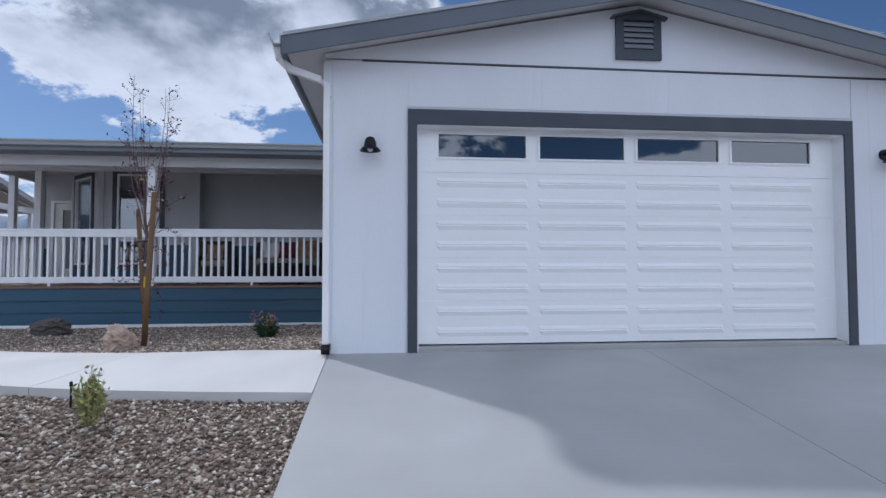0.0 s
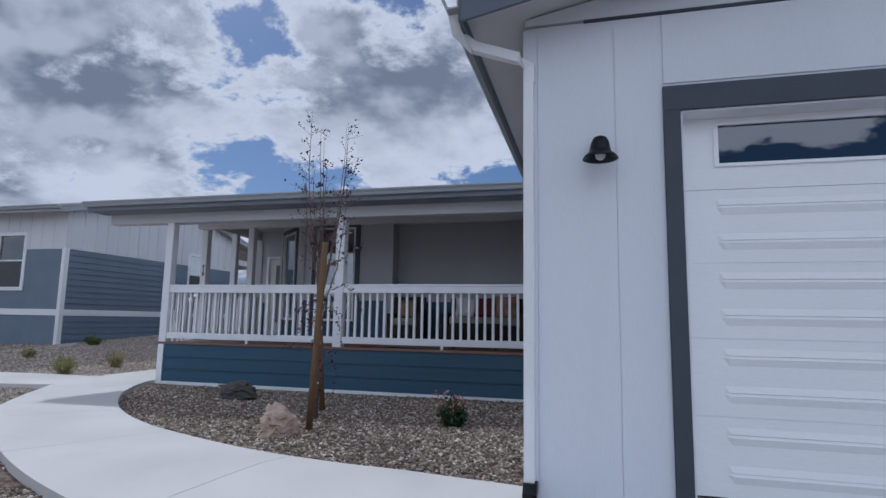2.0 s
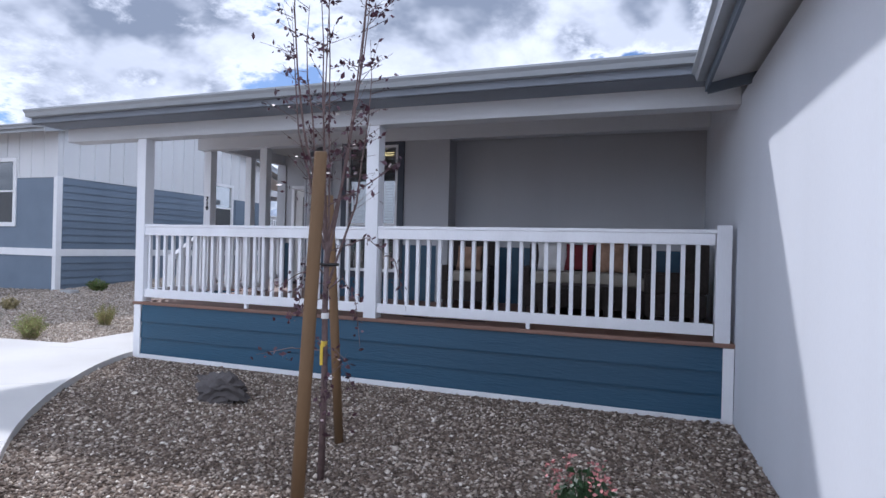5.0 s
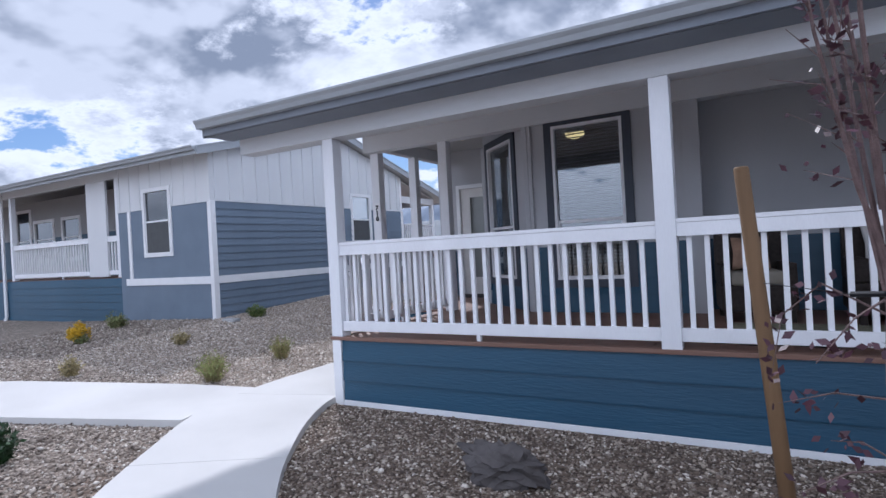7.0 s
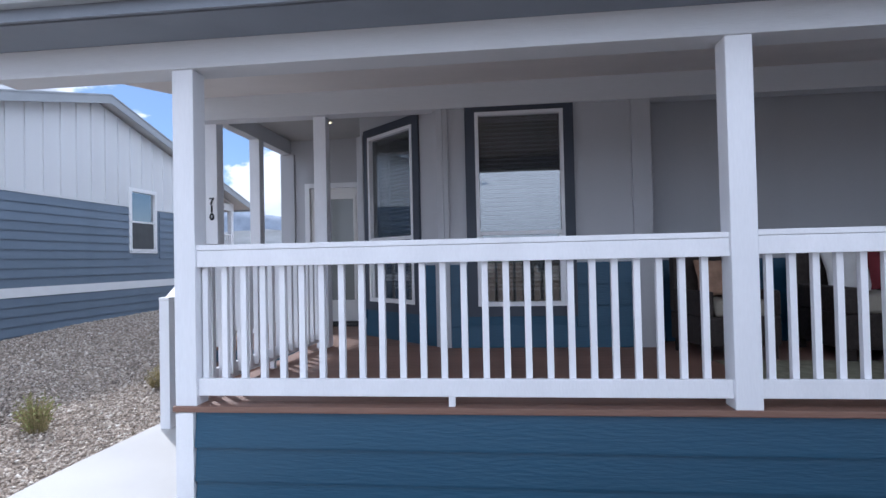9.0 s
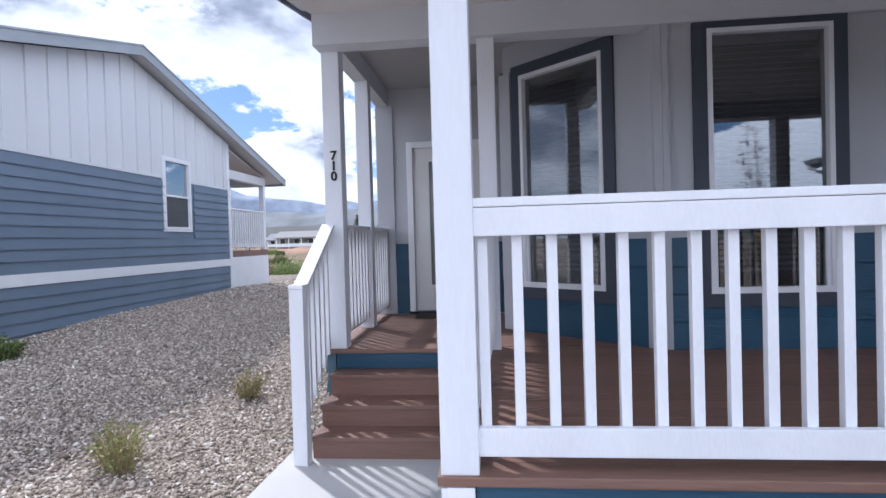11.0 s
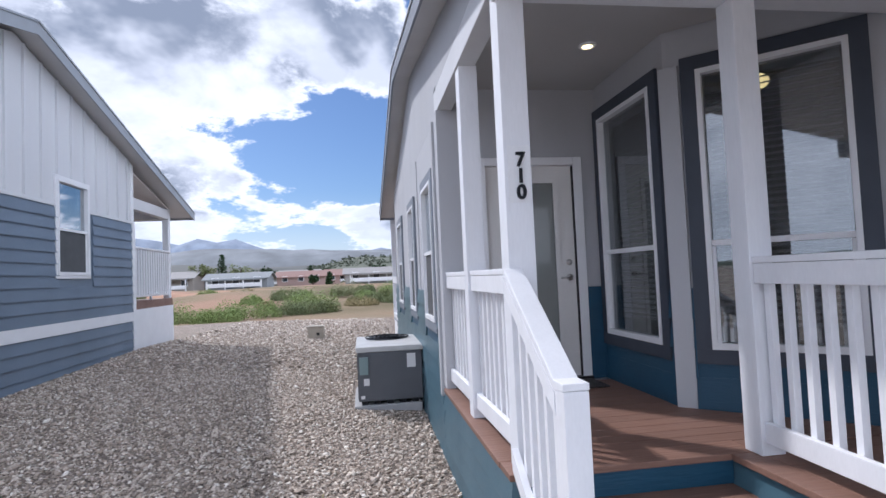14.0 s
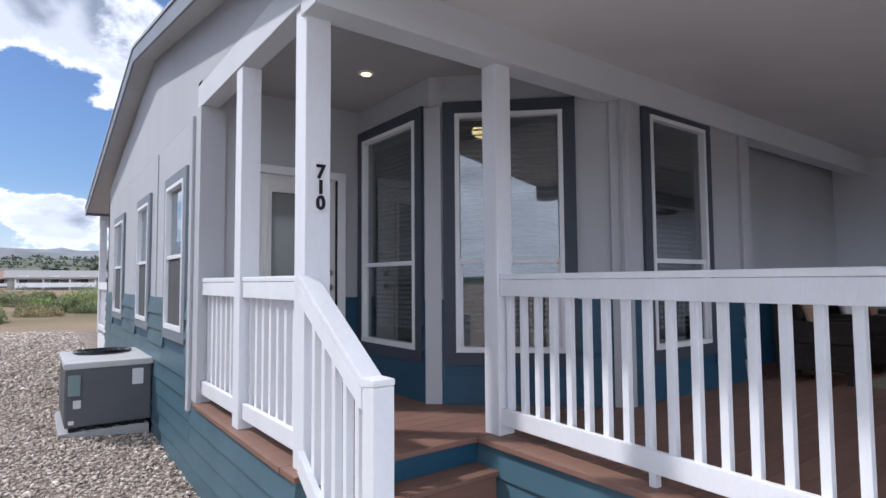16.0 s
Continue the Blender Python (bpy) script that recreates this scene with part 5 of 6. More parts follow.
tube(tie, [(-0.10, 0.02, 1.17), (-0.02, -0.025, 1.175), (0.03, -0.02, 1.17), (0.09, 0.01, 1.175)], 0.010, 6)
tube(tie, [(0.37, -0.66, 1.20), (0.09, 0.01, 1.175)], 0.002, 4)
tube(tie, [(-0.34, 0.66, 1.16), (-0.10, 0.02, 1.17)], 0.002, 4)
part("tree_tie", tie, BLACK, tree)


# ---- shrubs ----
def shrub(x, y, w, h, material, seed, label, spikes=60, leafy=6, leaf=0.03, flower=None, fl=0, upright=0.5):
    rnd = random.Random(seed)
    s = thing("shrub", label, "shrub", (x, y, float(land(x, y)) - 0.06), group="yard shrubs")
    bm, st, fb = bmesh.new(), bmesh.new(), bmesh.new()
    for k in range(spikes):
        a, r = rnd.uniform(0, 6.28), w * 0.5 * math.sqrt(rnd.random())
        hh = h * rnd.uniform(0.55, 1.0) * (1 - 0.45 * (2 * r / w) ** 2)
        base = Vector((r * 0.35 * math.cos(a), r * 0.35 * math.sin(a), 0))
        tip = Vector((r * math.cos(a), r * math.sin(a), hh))
        mid = base.lerp(tip, 0.5) + Vector((0, 0, hh * 0.12 * upright))
        tube(st, [base, mid, tip], [0.004, 0.003, 0.0012], 3)
        for _ in range(leafy):
            t = rnd.uniform(0.15, 1.0)
            p = base.lerp(mid, 2 * t) if t < 0.5 else mid.lerp(tip, 2 * t - 1)
            leaf_quads(bm, p + Vector((rnd.gauss(0, 0.012), rnd.gauss(0, 0.012), rnd.gauss(0, 0.01))), leaf * rnd.uniform(0.6, 1.2), rnd, 2.2)
        if flower and k < fl:
            for _ in range(14):
                leaf_quads(fb, tip + Vector((rnd.gauss(0, 0.016) - 0.05, rnd.gauss(0, 0.016), rnd.uniform(-0.02, 0.15))), 0.020 if flower is PETAL_RED else 0.036, rnd, 1.4)
    if flower:
        tagged(part("blossom", fb, flower, s), kind="stuff")
    else:
        fb.free()
    part("twig_mass", st, LEAF_DRY if material is not LEAF_DARK else LEAF_DARK, s)
    part("foliage", bm, material, s)


shrub(-1.07, 2.72, 0.36, 0.36, LEAF_DARK, 1, "dark green penstemon with coral red flower spikes", 110, 9, 0.024, PETAL_RED, 10)
shrub(-1.36, -1.35, 0.19, 0.45, LEAF_PALE, 2, "tall thin yellow-green shrub in the gravel", 55, 9, 0.020, upright=0.9)
shrub(-9.62, 5.62, 0.46, 0.48, LEAF_PALE, 3, "upright yellow-green grassy desert shrub", 140, 7, 0.020, upright=0.9)
shrub(-12.2, 6.95, 0.34, 0.30, LEAF_DRY, 4, "small brown dormant shrub", 60, 6, 0.026)
shrub(-9.85, 7.05, 0.26, 0.34, LEAF_DRY, 5, "small dry grassy shrub", 50, 5, 0.024, upright=0.9)
shrub(-12.9, 9.35, 0.46, 0.32, LEAF_GREEN, 6, "rounded green shrub by the house foundation", 110, 8, 0.03)
shrub(-11.9, 4.95, 0.32, 0.36, LEAF_DRY, 7, "thin brownish shrub beside the walkway", 60, 6, 0.026)
shrub(-14.6, 6.5, 0.36, 0.30, LEAF_SAGE, 8, "low shrub covered in yellow flowers", 70, 5, 0.028, PETAL_YELLOW, 60)
shrub(-15.8, 7.9, 0.5, 0.40, LEAF_SAGE, 9, "grey-green shrub before the porch", 100, 7, 0.03)
shrub(-8.95, 2.85, 0.40, 0.42, LEAF_DARK, 10, "dark green upright shrub beside the walkway", 90, 8, 0.03, upright=0.9)
shrub(-9.72, 6.98, 0.44, 0.50, LEAF_PALE, 11, "thin pale green shrub in the side yard", 80, 5, 0.016, upright=0.9)
shrub(-9.60, 8.72, 0.40, 0.36, LEAF_DRY, 12, "sparse pale dry shrub in the side yard", 80, 5, 0.020, upright=0.9)
shrub(-9.2, -1.6, 0.4, 0.35, LEAF_SAGE, 13, "yellow-green desert shrub in gravel", 80, 7, 0.028)
bm = bmesh.new()
zz = float(land(-1.67, -1.0))
tube(bm, [(-1.67, -1.0, zz - 0.08), (-1.67, -1.0, zz + 0.11)], 0.008, 8)
tube(bm, [(-1.67, -1.0, zz + 0.11), (-1.67, -1.0, zz + 0.14)], [0.014, 0.010], 8)
tagged(link("drip_emitter", bm, BLACK), "thin dark irrigation riser at the walkway edge", "irrigation riser")
bm = bmesh.new()
zz = float(land(-13.0, 8.75)) - 0.05
box(bm, -13.20, -12.85, 8.65, 8.85, zz, zz + 0.07)
tagged(link("splash_block", bm, CONCRETE, 0.015), "small pale concrete splash block", "splash block")

# ---- neighbouring house ----
NX, NY0, NY1 = -13.56, 8.80, 16.40
NR_Y, NR_Z, NS = 12.75, 5.02, 0.262     # ridge and roof pitch
nb = wall_with_hole("wall_neighbour_side", "neighbour gable-end wall of steel-blue lap siding", NY1 - NY0, -0.3, 2.77, 0.14, STEEL_BLUE, (NX, NY0, 0), 90, [(4.90, 5.81, 1.75, 2.77)])
lap_boards(nb, "siding_board", NY1 - NY0 - 0.2, -0.1, 0.90, 0.165, STEEL_BLUE, (0.10, 0, 0), 0)
lap_boards(nb, "siding_board", NY1 - NY0 - 0.2, 1.07, 2.74, 0.165, STEEL_BLUE, (0.10, 0, 0), 0, [(4.84, 5.87, 1.68, 3.3)])
part_box("band_board", nb, WHITE, 0.0, NY1 - NY0, -0.03, 0.0, 0.90, 1.07, 0.003)
part_box("band_board", nb, PALE_WALL, 0.0, 4.84, -0.026, 0.0, 2.74, 2.79)
part_box("band_board", nb, PALE_WALL, 5.87, NY1 - NY0, -0.026, 0.0, 2.74, 2.79)
for x in (-0.03, NY1 - NY0 - 0.10):
    part_box("corner_board", nb, WHITE, x, x + 0.13, -0.034, 0.0, -0.15, 2.76, 0.003)
bm = bmesh.new()


def nz(y):
    return NR_Z - NS * abs(y - NR_Y) - 0.16


for a, b in ((NY0, NY0 + 4.90), (NY0 + 5.81, NY1)):
    ys = [a] + ([NR_Y] if a < NR_Y < b else []) + [b]
    prism(bm, [(y, 2.77) for y in (a, b)] + [(y, nz(y)) for y in reversed(ys)], "x", NX - 0.14, NX)
a, b = NY0 + 4.90, NY0 + 5.81
prism(bm, [(a, 3.15), (b, 3.15), (b, nz(b)), (a, nz(a))], "x", NX - 0.14, NX)
up_wall = solid("wall_neighbour_gable", bm, PALE_WALL, "neighbour pale grey board-and-batten gable", "wall")
y = NY0 + 0.14
while y < NY1:
    z0 = 3.21 if a - 0.1 < y < b + 0.1 else 2.79
    if nz(y) - z0 > 0.1:
        part_box("batten", up_wall, PALE_WALL, NX, NX + 0.032, y - 0.024, y + 0.024, z0, nz(y) - 0.02)
    y += 0.40
part_box("corner_board", up_wall, WHITE, NX, NX + 0.02, NY1 - 0.10, NY1 + 0.01, 2.76, nz(NY1) - 0.03)
window("window_7", "neighbour white single-hung window", 0.91, 1.75, 3.15, 2.42, (NX, NY0 + 4.90, 0), 90, trim=0.05, trim_mat=WHITE, blinds=False, glass_mat=COATED_GLASS, screen=True)
gable_roof("roof_neighbour", "neighbour low gable roof with pale rake boards", NR_Y, (4.45, 6.6), -38.0, -13.28, NR_Z - NS * 4.45, NS, 0.09, "x", GUTTER)
nfront = wall_with_hole("wall_neighbour_front", "neighbour front wall, pale grey above steel blue", 3.358, -0.3, 3.95, 0.14, STEEL_BLUE, (-17.06, NY0, 0), 0, [(1.09, 2.08, 1.63, 3.17)])
for q in ((0.0, 1.03, 2.73, 3.9), (2.14, 3.515, 2.73, 3.9), (1.03, 2.14, 3.23, 3.9)):
    part_box("upper_panel", nfront, PALE_WALL, q[0], q[1], -0.02, 0.0, q[2], q[3])
for k in range(8):
    x = 0.1 + k * 0.42
    z0 = 3.24 if 0.95 < x < 2.18 else 2.74
    part_box("batten", nfront, PALE_WALL, x, x + 0.035, -0.034, -0.02, z0, 3.88)
part_box("band_board", nfront, WHITE, 0.25, 3.42, -0.03, 0.0, 0.90, 1.07, 0.003)
part_box("corner_board", nfront, WHITE, 3.42, 3.535, -0.032, 0.0, -0.2, 2.73, 0.003)
part_box("trim_board", nfront, WHITE, 0.42, 0.53, -0.03, 0.0, 1.07, 2.73, 0.003)
window("window_8", "neighbour white front window with a raised blind", 0.99, 1.63, 3.17, 2.42, (-15.97, NY0, 0), 0, trim=0.055, trim_mat=WHITE, blinds=False, glass_mat=DARK_GLASS, screen=True)
gutter("gutter_neighbour", "pale grey gutter on the neighbour eave", (-38, 8.28, NR_Z - NS * 4.45), (-13.28, 8.28, NR_Z - NS * 4.45), (0, -1, 0))
# the shade under the porch roof is put into this wall's darker grey
npw = wall_with_hole("wall_neighbour_porch", "neighbour porch back wall, grey with porch shade in its colour, over dark blue", 21.0, -0.3, 3.9, 0.14, mat("neighbour_porch_shaded_paint", (0.38, 0.385, 0.395), 0.8, var=0.05, scale=1.0, bump=0.2, bscale=180), (-38.0, 11.0, 0), 0, [(10.6, 11.65, 1.75, 3.60), (11.95, 13.25, 1.75, 3.15), (13.85, 14.95, 1.75, 3.15), (17.2, 18.2, 1.75, 3.15)])
for a, b in ((0.0, 10.5), (11.75, 11.85), (13.35, 13.75), (15.05, 17.1), (18.3, 21.0)):
    part_box("lower_panel", npw, BLUE, a, b, -0.02, 0.0, 1.12, 2.55)
for nm, x, w, z in (("window_9", -27.4, 1.05, 3.60), ("window_10", -26.05, 1.30, 3.15), ("window_11", -24.15, 1.10, 3.15), ("window_12", -20.8, 1.0, 3.15)):
    window(nm, "neighbour white porch window with dark glass", w, 1.75, z, 2.50, (x, 11.0, 0), 0, trim=0.07, trim_mat=WHITE, blinds=False, glass_mat=DARK_GLASS)
wall_with_hole("wall_neighbour_return", "neighbour porch return wall", 2.04, -0.3, 3.9, 0.14, PALE_WALL, (-17.06, 11.0, 0), -90)
bm = bmesh.new()
box(bm, -38, -17.06, 8.9, 11.0, 0.9, 1.12)
solid("floor_neighbour_deck", bm, DECK, "neighbour brown porch deck", "deck")
nskirt = wall_with_hole("wall_neighbour_skirt", "neighbour dark blue porch skirt", 20.95, -0.6, 1.10, 0.06, BLUE, (-38.0, 8.84, 0), 0)
lap_boards(nskirt, "siding_board", 20.95, -0.3, 1.08, 0.2, BLUE, (0, 0, 0), 0)
post(-17.13, 8.87, 1.12, 3.615, 0.13, "white neighbour porch post")
post(-22.65, 8.87, 1.12, 3.615, 0.13, "white neighbour porch post")
railing("white neighbour porch railing", (-22.65, 8.87), (-17.13, 8.87), z=1.12, group="neighbour railings")
bm = bmesh.new()
box(bm, -18.5, -17.62, 8.806, 8.866, 1.15, 3.615)
solid("wall_neighbour_screen", bm, PALE_WALL, "neighbour pale grey porch screen panel", "wall")
nspout = thing("downspout", "white metal downspout on the neighbour porch post", "downspout")
bm = bmesh.new()
tube(bm, [(-23.10, 8.77, 3.75), (-23.10, 8.77, 0.05), (-23.12, 8.72, -0.12), (-23.22, 8.58, -0.20)], 0.05, 6)
part("pipe", bm, WHITE, nspout)
beam("beam_neighbour_porch", "neighbour pale grey porch beam", -38.0, -17.06, 8.80, 8.94, 3.62, 3.86, PALE_WALL)
wall_with_hole("wall_neighbour_back", "neighbour back wall", 24.4, -0.3, 3.7, 0.14, STEEL_BLUE, (-13.7, NY1, 0), 180)
bm = bmesh.new()
box(bm, -38, -13.6, 16.42, 18.7, 1.10, 1.26)
solid("floor_neighbour_back_deck", bm, DECK, "neighbour brown back deck", "deck")
bm = bmesh.new()
box(bm, -38, -13.58, 18.62, 18.68, -0.3, 1.10)
box(bm, -13.64, -13.58, 16.42, 18.62, -0.3, 1.10)
solid("wall_neighbour_back_skirt", bm, WHITE, "neighbour white back deck skirt", "wall")
bm = bmesh.new()
prism(bm, ((16.42, 3.78), (18.55, 3.28), (18.55, 3.31), (16.42, 3.81)), "x", -38, -13.6)
solid("ceiling_neighbour_porch", bm, CEIL, "neighbour back porch ceiling", "ceiling")
beam("beam_neighbour_back", "neighbour pale porch beam", -38, -13.60, 18.50, 18.66, 3.06, 3.30, PALE_WALL)
beam("beam_neighbour_back_side", "neighbour pale porch side beam", -13.74, -13.60, 16.42, 18.49, 3.06, 3.28, PALE_WALL)
post(-13.67, 18.58, 1.26, 3.06, 0.13, "white neighbour back porch post")
railing("white neighbour back porch railing", (-13.62, 18.58), (-13.62, 16.42), z=1.26, group="neighbour railings")
# our own back porch
bm = bmesh.new()
box(bm, -8.45, -0.1, 17.45, 19.2, 0.2, 0.45)
solid("floor_back_deck", bm, DECK, "brown back porch deck", "deck")
post(-8.43, 19.1, 0.45, 2.85, 0.13, "white back porch post")
beam("beam_back_porch", "grey boxed back porch beam", -8.5, 0.0, 19.05, 19.19, 2.72, 2.95)
railing("white back porch railing", (-8.44, 19.1), (-8.44, 17.43), z=0.45)
bm = bmesh.new()
box(bm, -8.48, -8.42, 17.45, 19.15, -0.3, 0.45)
solid("wall_back_skirt", bm, WHITE, "white skirt under the back porch", "wall")

# ---- far houses, trees, hills ----
FAR_WALL = [mat("far_wall_%d" % i, c, 0.8, var=0.06) for i, c in enumerate(((0.36, 0.39, 0.42), (0.48, 0.47, 0.46), (0.42, 0.30, 0.27), (0.44, 0.40, 0.36)))]
FAR_ROOF = [mat("far_roof_%d" % i, c, 0.85, var=0.1) for i, c in enumerate(((0.27, 0.29, 0.30), (0.30, 0.19, 0.165), (0.33, 0.32, 0.31)))]
FAR_GLASS = mat("far_window", (0.04, 0.05, 0.06), 0.15, var=0.05)


def far_house(x, y, w, d, h, wall_m, roof_m, label, porch=True, rz=0):
    g = 0.45 if y > 0 else -1.5
    hs = thing("house", label, "house", (x, y, g), rz, "distant houses")
    bm = bmesh.new()
    box(bm, -w / 2, w / 2, -d / 2, d / 2, 0, h)
    prism(bm, ((-d / 2, h), (d / 2, h), (0, h + 0.2 * d)), "x", -w / 2, w / 2)
    wl_ = part("wall", bm, wall_m, hs)
    bm = bmesh.new()
    e = 0.5
    prism(bm, ((-d / 2 - e, h - 0.1), (0, h + 0.2 * d + 0.05), (d / 2 + e, h - 0.1), (d / 2 + e, h + 0.06), (0, h + 0.2 * d + 0.22), (-d / 2 - e, h + 0.06)), "x", -w / 2 - e, w / 2 + e)
    part("roof", bm, roof_m, hs)
    n = max(2, int(w / 3.2))
    for k in range(n):
        xx = -w / 2 + (k + 0.5) * w / n
        win = part_box("window", hs, WHITE, xx - 0.65, xx + 0.65, -d / 2 - 0.05, -d / 2 + 0.02, 1.0, 2.3)
        part_box("pane", win, FAR_GLASS, xx - 0.55, xx + 0.55, -d / 2 - 0.08, -d / 2 - 0.03, 1.1, 2.2)
    if porch:
        part_box("porch_roof", hs, roof_m, -w / 2 + 1, w / 2 - 0.5, -d / 2 - 2.2, -d / 2, h - 0.25, h - 0.08)
        for k in range(n + 1):
            xx = -w / 2 + 1.1 + k * (w - 1.7) / n
            part_box("porch_post", hs, WHITE, xx - 0.09, xx + 0.09, -d / 2 - 2.15, -d / 2 - 1.97, 0, h - 0.25)
        part_box("porch_rail", hs, WHITE, -w / 2 + 1, w / 2 - 0.5, -d / 2 - 2.12, -d / 2 - 2.04, 0.5, 1.2)
    return hs


HOUSES = ((-32.4, 116, 11.5, 5, 1.95, 0, 0, "distant grey-blue manufactured house with a white porch"), (-6.5, 116, 12, 5, 2.0, 1, 2, "distant white manufactured house with a porch"),
          (-21.5, 138, 14, 6, 2.0, 2, 1, "distant brick-red manufactured house"), (-48, 122, 13, 6, 2.5, 3, 2, "distant beige manufactured house"),
          (-60, 150, 16, 8, 2.3, 1, 0, "distant pale manufactured house"), (14, 128, 16, 8, 2.3, 1, 1, "distant pale house with a red roof"),
          (-30, 165, 18, 8, 2.4, 1, 2, "distant white manufactured house"), (-12, 175, 16, 8, 2.4, 3, 1, "distant beige house with a red roof"),
          (32, 140, 16, 8, 2.3, 0, 0, "distant grey manufactured house"), (-50, 178, 18, 8, 2.4, 2, 1, "distant reddish manufactured house"), (4, 185, 18, 8, 2.4, 1, 0, "distant pale manufactured house"))
for i, (x, y, w, d, h, a_, b_, lab) in enumerate(HOUSES):
    far_house(x, y, w, d, h, FAR_WALL[a_], FAR_ROOF[b_], lab, i % 3 != 2, (i * 37 % 11) - 5)


def leaf_cloud(bm, centre, radius, n, size, rnd, squash=0.8):
    for _ in range(n):
        v = Vector((rnd.gauss(0, 1), rnd.gauss(0, 1), rnd.gauss(0, 1))).normalized() * radius * rnd.random() ** 0.4
        leaf_quads(bm, Vector(centre) + Vector((v.x, v.y, v.z * squash)), size * rnd.uniform(0.6, 1.3), rnd, 1.3)


def far_tree(x, y, h, seed, material, label, conifer=False):
    rnd = random.Random(seed)
    t = thing("tree", label, "tree", (x, y, 0.35), group="distant trees")
    bm = bmesh.new()
    tube(bm, [(0, 0, 0), (0.1, 0, h * 0.4), (0, 0.1, h * 0.85)], [0.16, 0.11, 0.03], 6)
    for k in range(5):
        a = rnd.uniform(0, 6.28)
        z = h * rnd.uniform(0.3, 0.6)
        tube(bm, [(0, 0, z), (h * 0.22 * math.cos(a), h * 0.22 * math.sin(a), z + h * 0.18)], [0.06, 0.02], 4)
    part("trunk", bm, BARK, t)
    bm = bmesh.new()
    if conifer:
        for k in range(16):
            z = h * (0.15 + 0.85 * k / 16)
            leaf_cloud(bm, (rnd.gauss(0, 0.1), rnd.gauss(0, 0.1), z), h * 0.24 * (1 - k / 17) + 0.12, 60, 0.26, rnd, 0.35)
    else:
        for k in range(9):
            leaf_cloud(bm, (rnd.gauss(0, h * 0.18), rnd.gauss(0, h * 0.18), h * rnd.uniform(0.45, 0.85)), h * rnd.uniform(0.13, 0.22), 90, 0.28, rnd)
    part("crown", bm, material, t)


rnd = random.Random(5)
far_tree(-37.5, 124, 7.4, 1, LEAF_DARK, "distant dark green conifer tree", True)
far_tree(-40.8, 123, 5.6, 2, LEAF_SAGE, "distant yellow-green leafy tree")
far_tree(-34.2, 125, 5.4, 6, LEAF_OLIVE, "distant olive green leafy tree")
far_tree(-18.5, 112, 2.3, 3, LEAF_DARK, "distant small round tree")
far_tree(-15.4, 112, 2.6, 4, LEAF_DARK, "distant small dark conifer", True)
for k in range(48):
    far_tree(rnd.uniform(-95, 60), rnd.uniform(126, 230), rnd.uniform(3.5, 6.5), 10 + k, LEAF_DARK if k % 3 else LEAF_SAGE, "distant tree between the houses", k % 4 == 0)

mound = bmesh.new()
bmesh.ops.create_grid(mound, x_segments=40, y_segments=16, size=1.0)
for v in mound.verts:
    r = max(0.0, 1 - v.co.x ** 2) * max(0.0, 1 - v.co.y ** 2)
    q = Vector((v.co.x * 5, v.co.y * 3, 0.0))
    v.co = Vector((-30 + v.co.x * 15, 64 + v.co.y * 6, -0.3 + 1.25 * r ** 0.6 + 0.35 * r * noise.noise(q) + 0.15 * r * noise.noise(q * 3)))
tagged(link("dirt_mound", mound, mat("red_dirt", (0.42, 0.25, 0.165), 0.95, var=0.15, scale=0.5, bump=0.6, bscale=4), smooth=True), "low mound of reddish bare dirt", "dirt mound", kind="structure")

# scrub beyond the gravel
def bush(x, y, w, h, seed, material):
    rnd = random.Random(seed)
    g = float(land(x, y)) + float(rise(y)) - 0.30
    b = thing("bush", "rounded green desert bush beyond the gravel", "bush", (x, y, g), group="scrub bushes")
    st, bm = bmesh.new(), bmesh.new()
    lobes = [(0, 0, w * 0.36, h)] + [(w * 0.36 * math.cos(a), w * 0.36 * math.sin(a), w * rnd.uniform(0.16, 0.27), h * rnd.uniform(0.45, 0.9)) for a in (rnd.uniform(0, 6.28) for _ in range(7))]
    for lx, ly, lr, lh in lobes:
        tube(st, [(0.3 * lx, 0.3 * ly, 0), (lx, ly, lh * 0.7)], [0.02, 0.006], 3)
        for _ in range(int(640 * lr / (w * 0.25))):
            d = Vector((rnd.gauss(0, 1), rnd.gauss(0, 1), abs(rnd.gauss(0, 0.8)))).normalized() * rnd.uniform(0.62, 1.12)
            leaf_quads(bm, Vector((lx + d.x * lr, ly + d.y * lr, 0.05 + d.z * lh)), rnd.uniform(0.028, 0.055), rnd, 1.9)
    part("twig_mass", st, LEAF_DRY, b)
    part("foliage", bm, material, b)


rnd = random.Random(9)
SCRUB = (LEAF_BUSH, LEAF_OLIVE, LEAF_DRY, LEAF_OLIVE, LEAF_SAGE)
for k in range(44):
    x, y = rnd.uniform(-30, 6), rnd.uniform(36, 62)
    w = rnd.uniform(0.7, 1.9)
    bush(x, y, w, w * rnd.uniform(0.32, 0.5), 100 + k, SCRUB[k % 5])
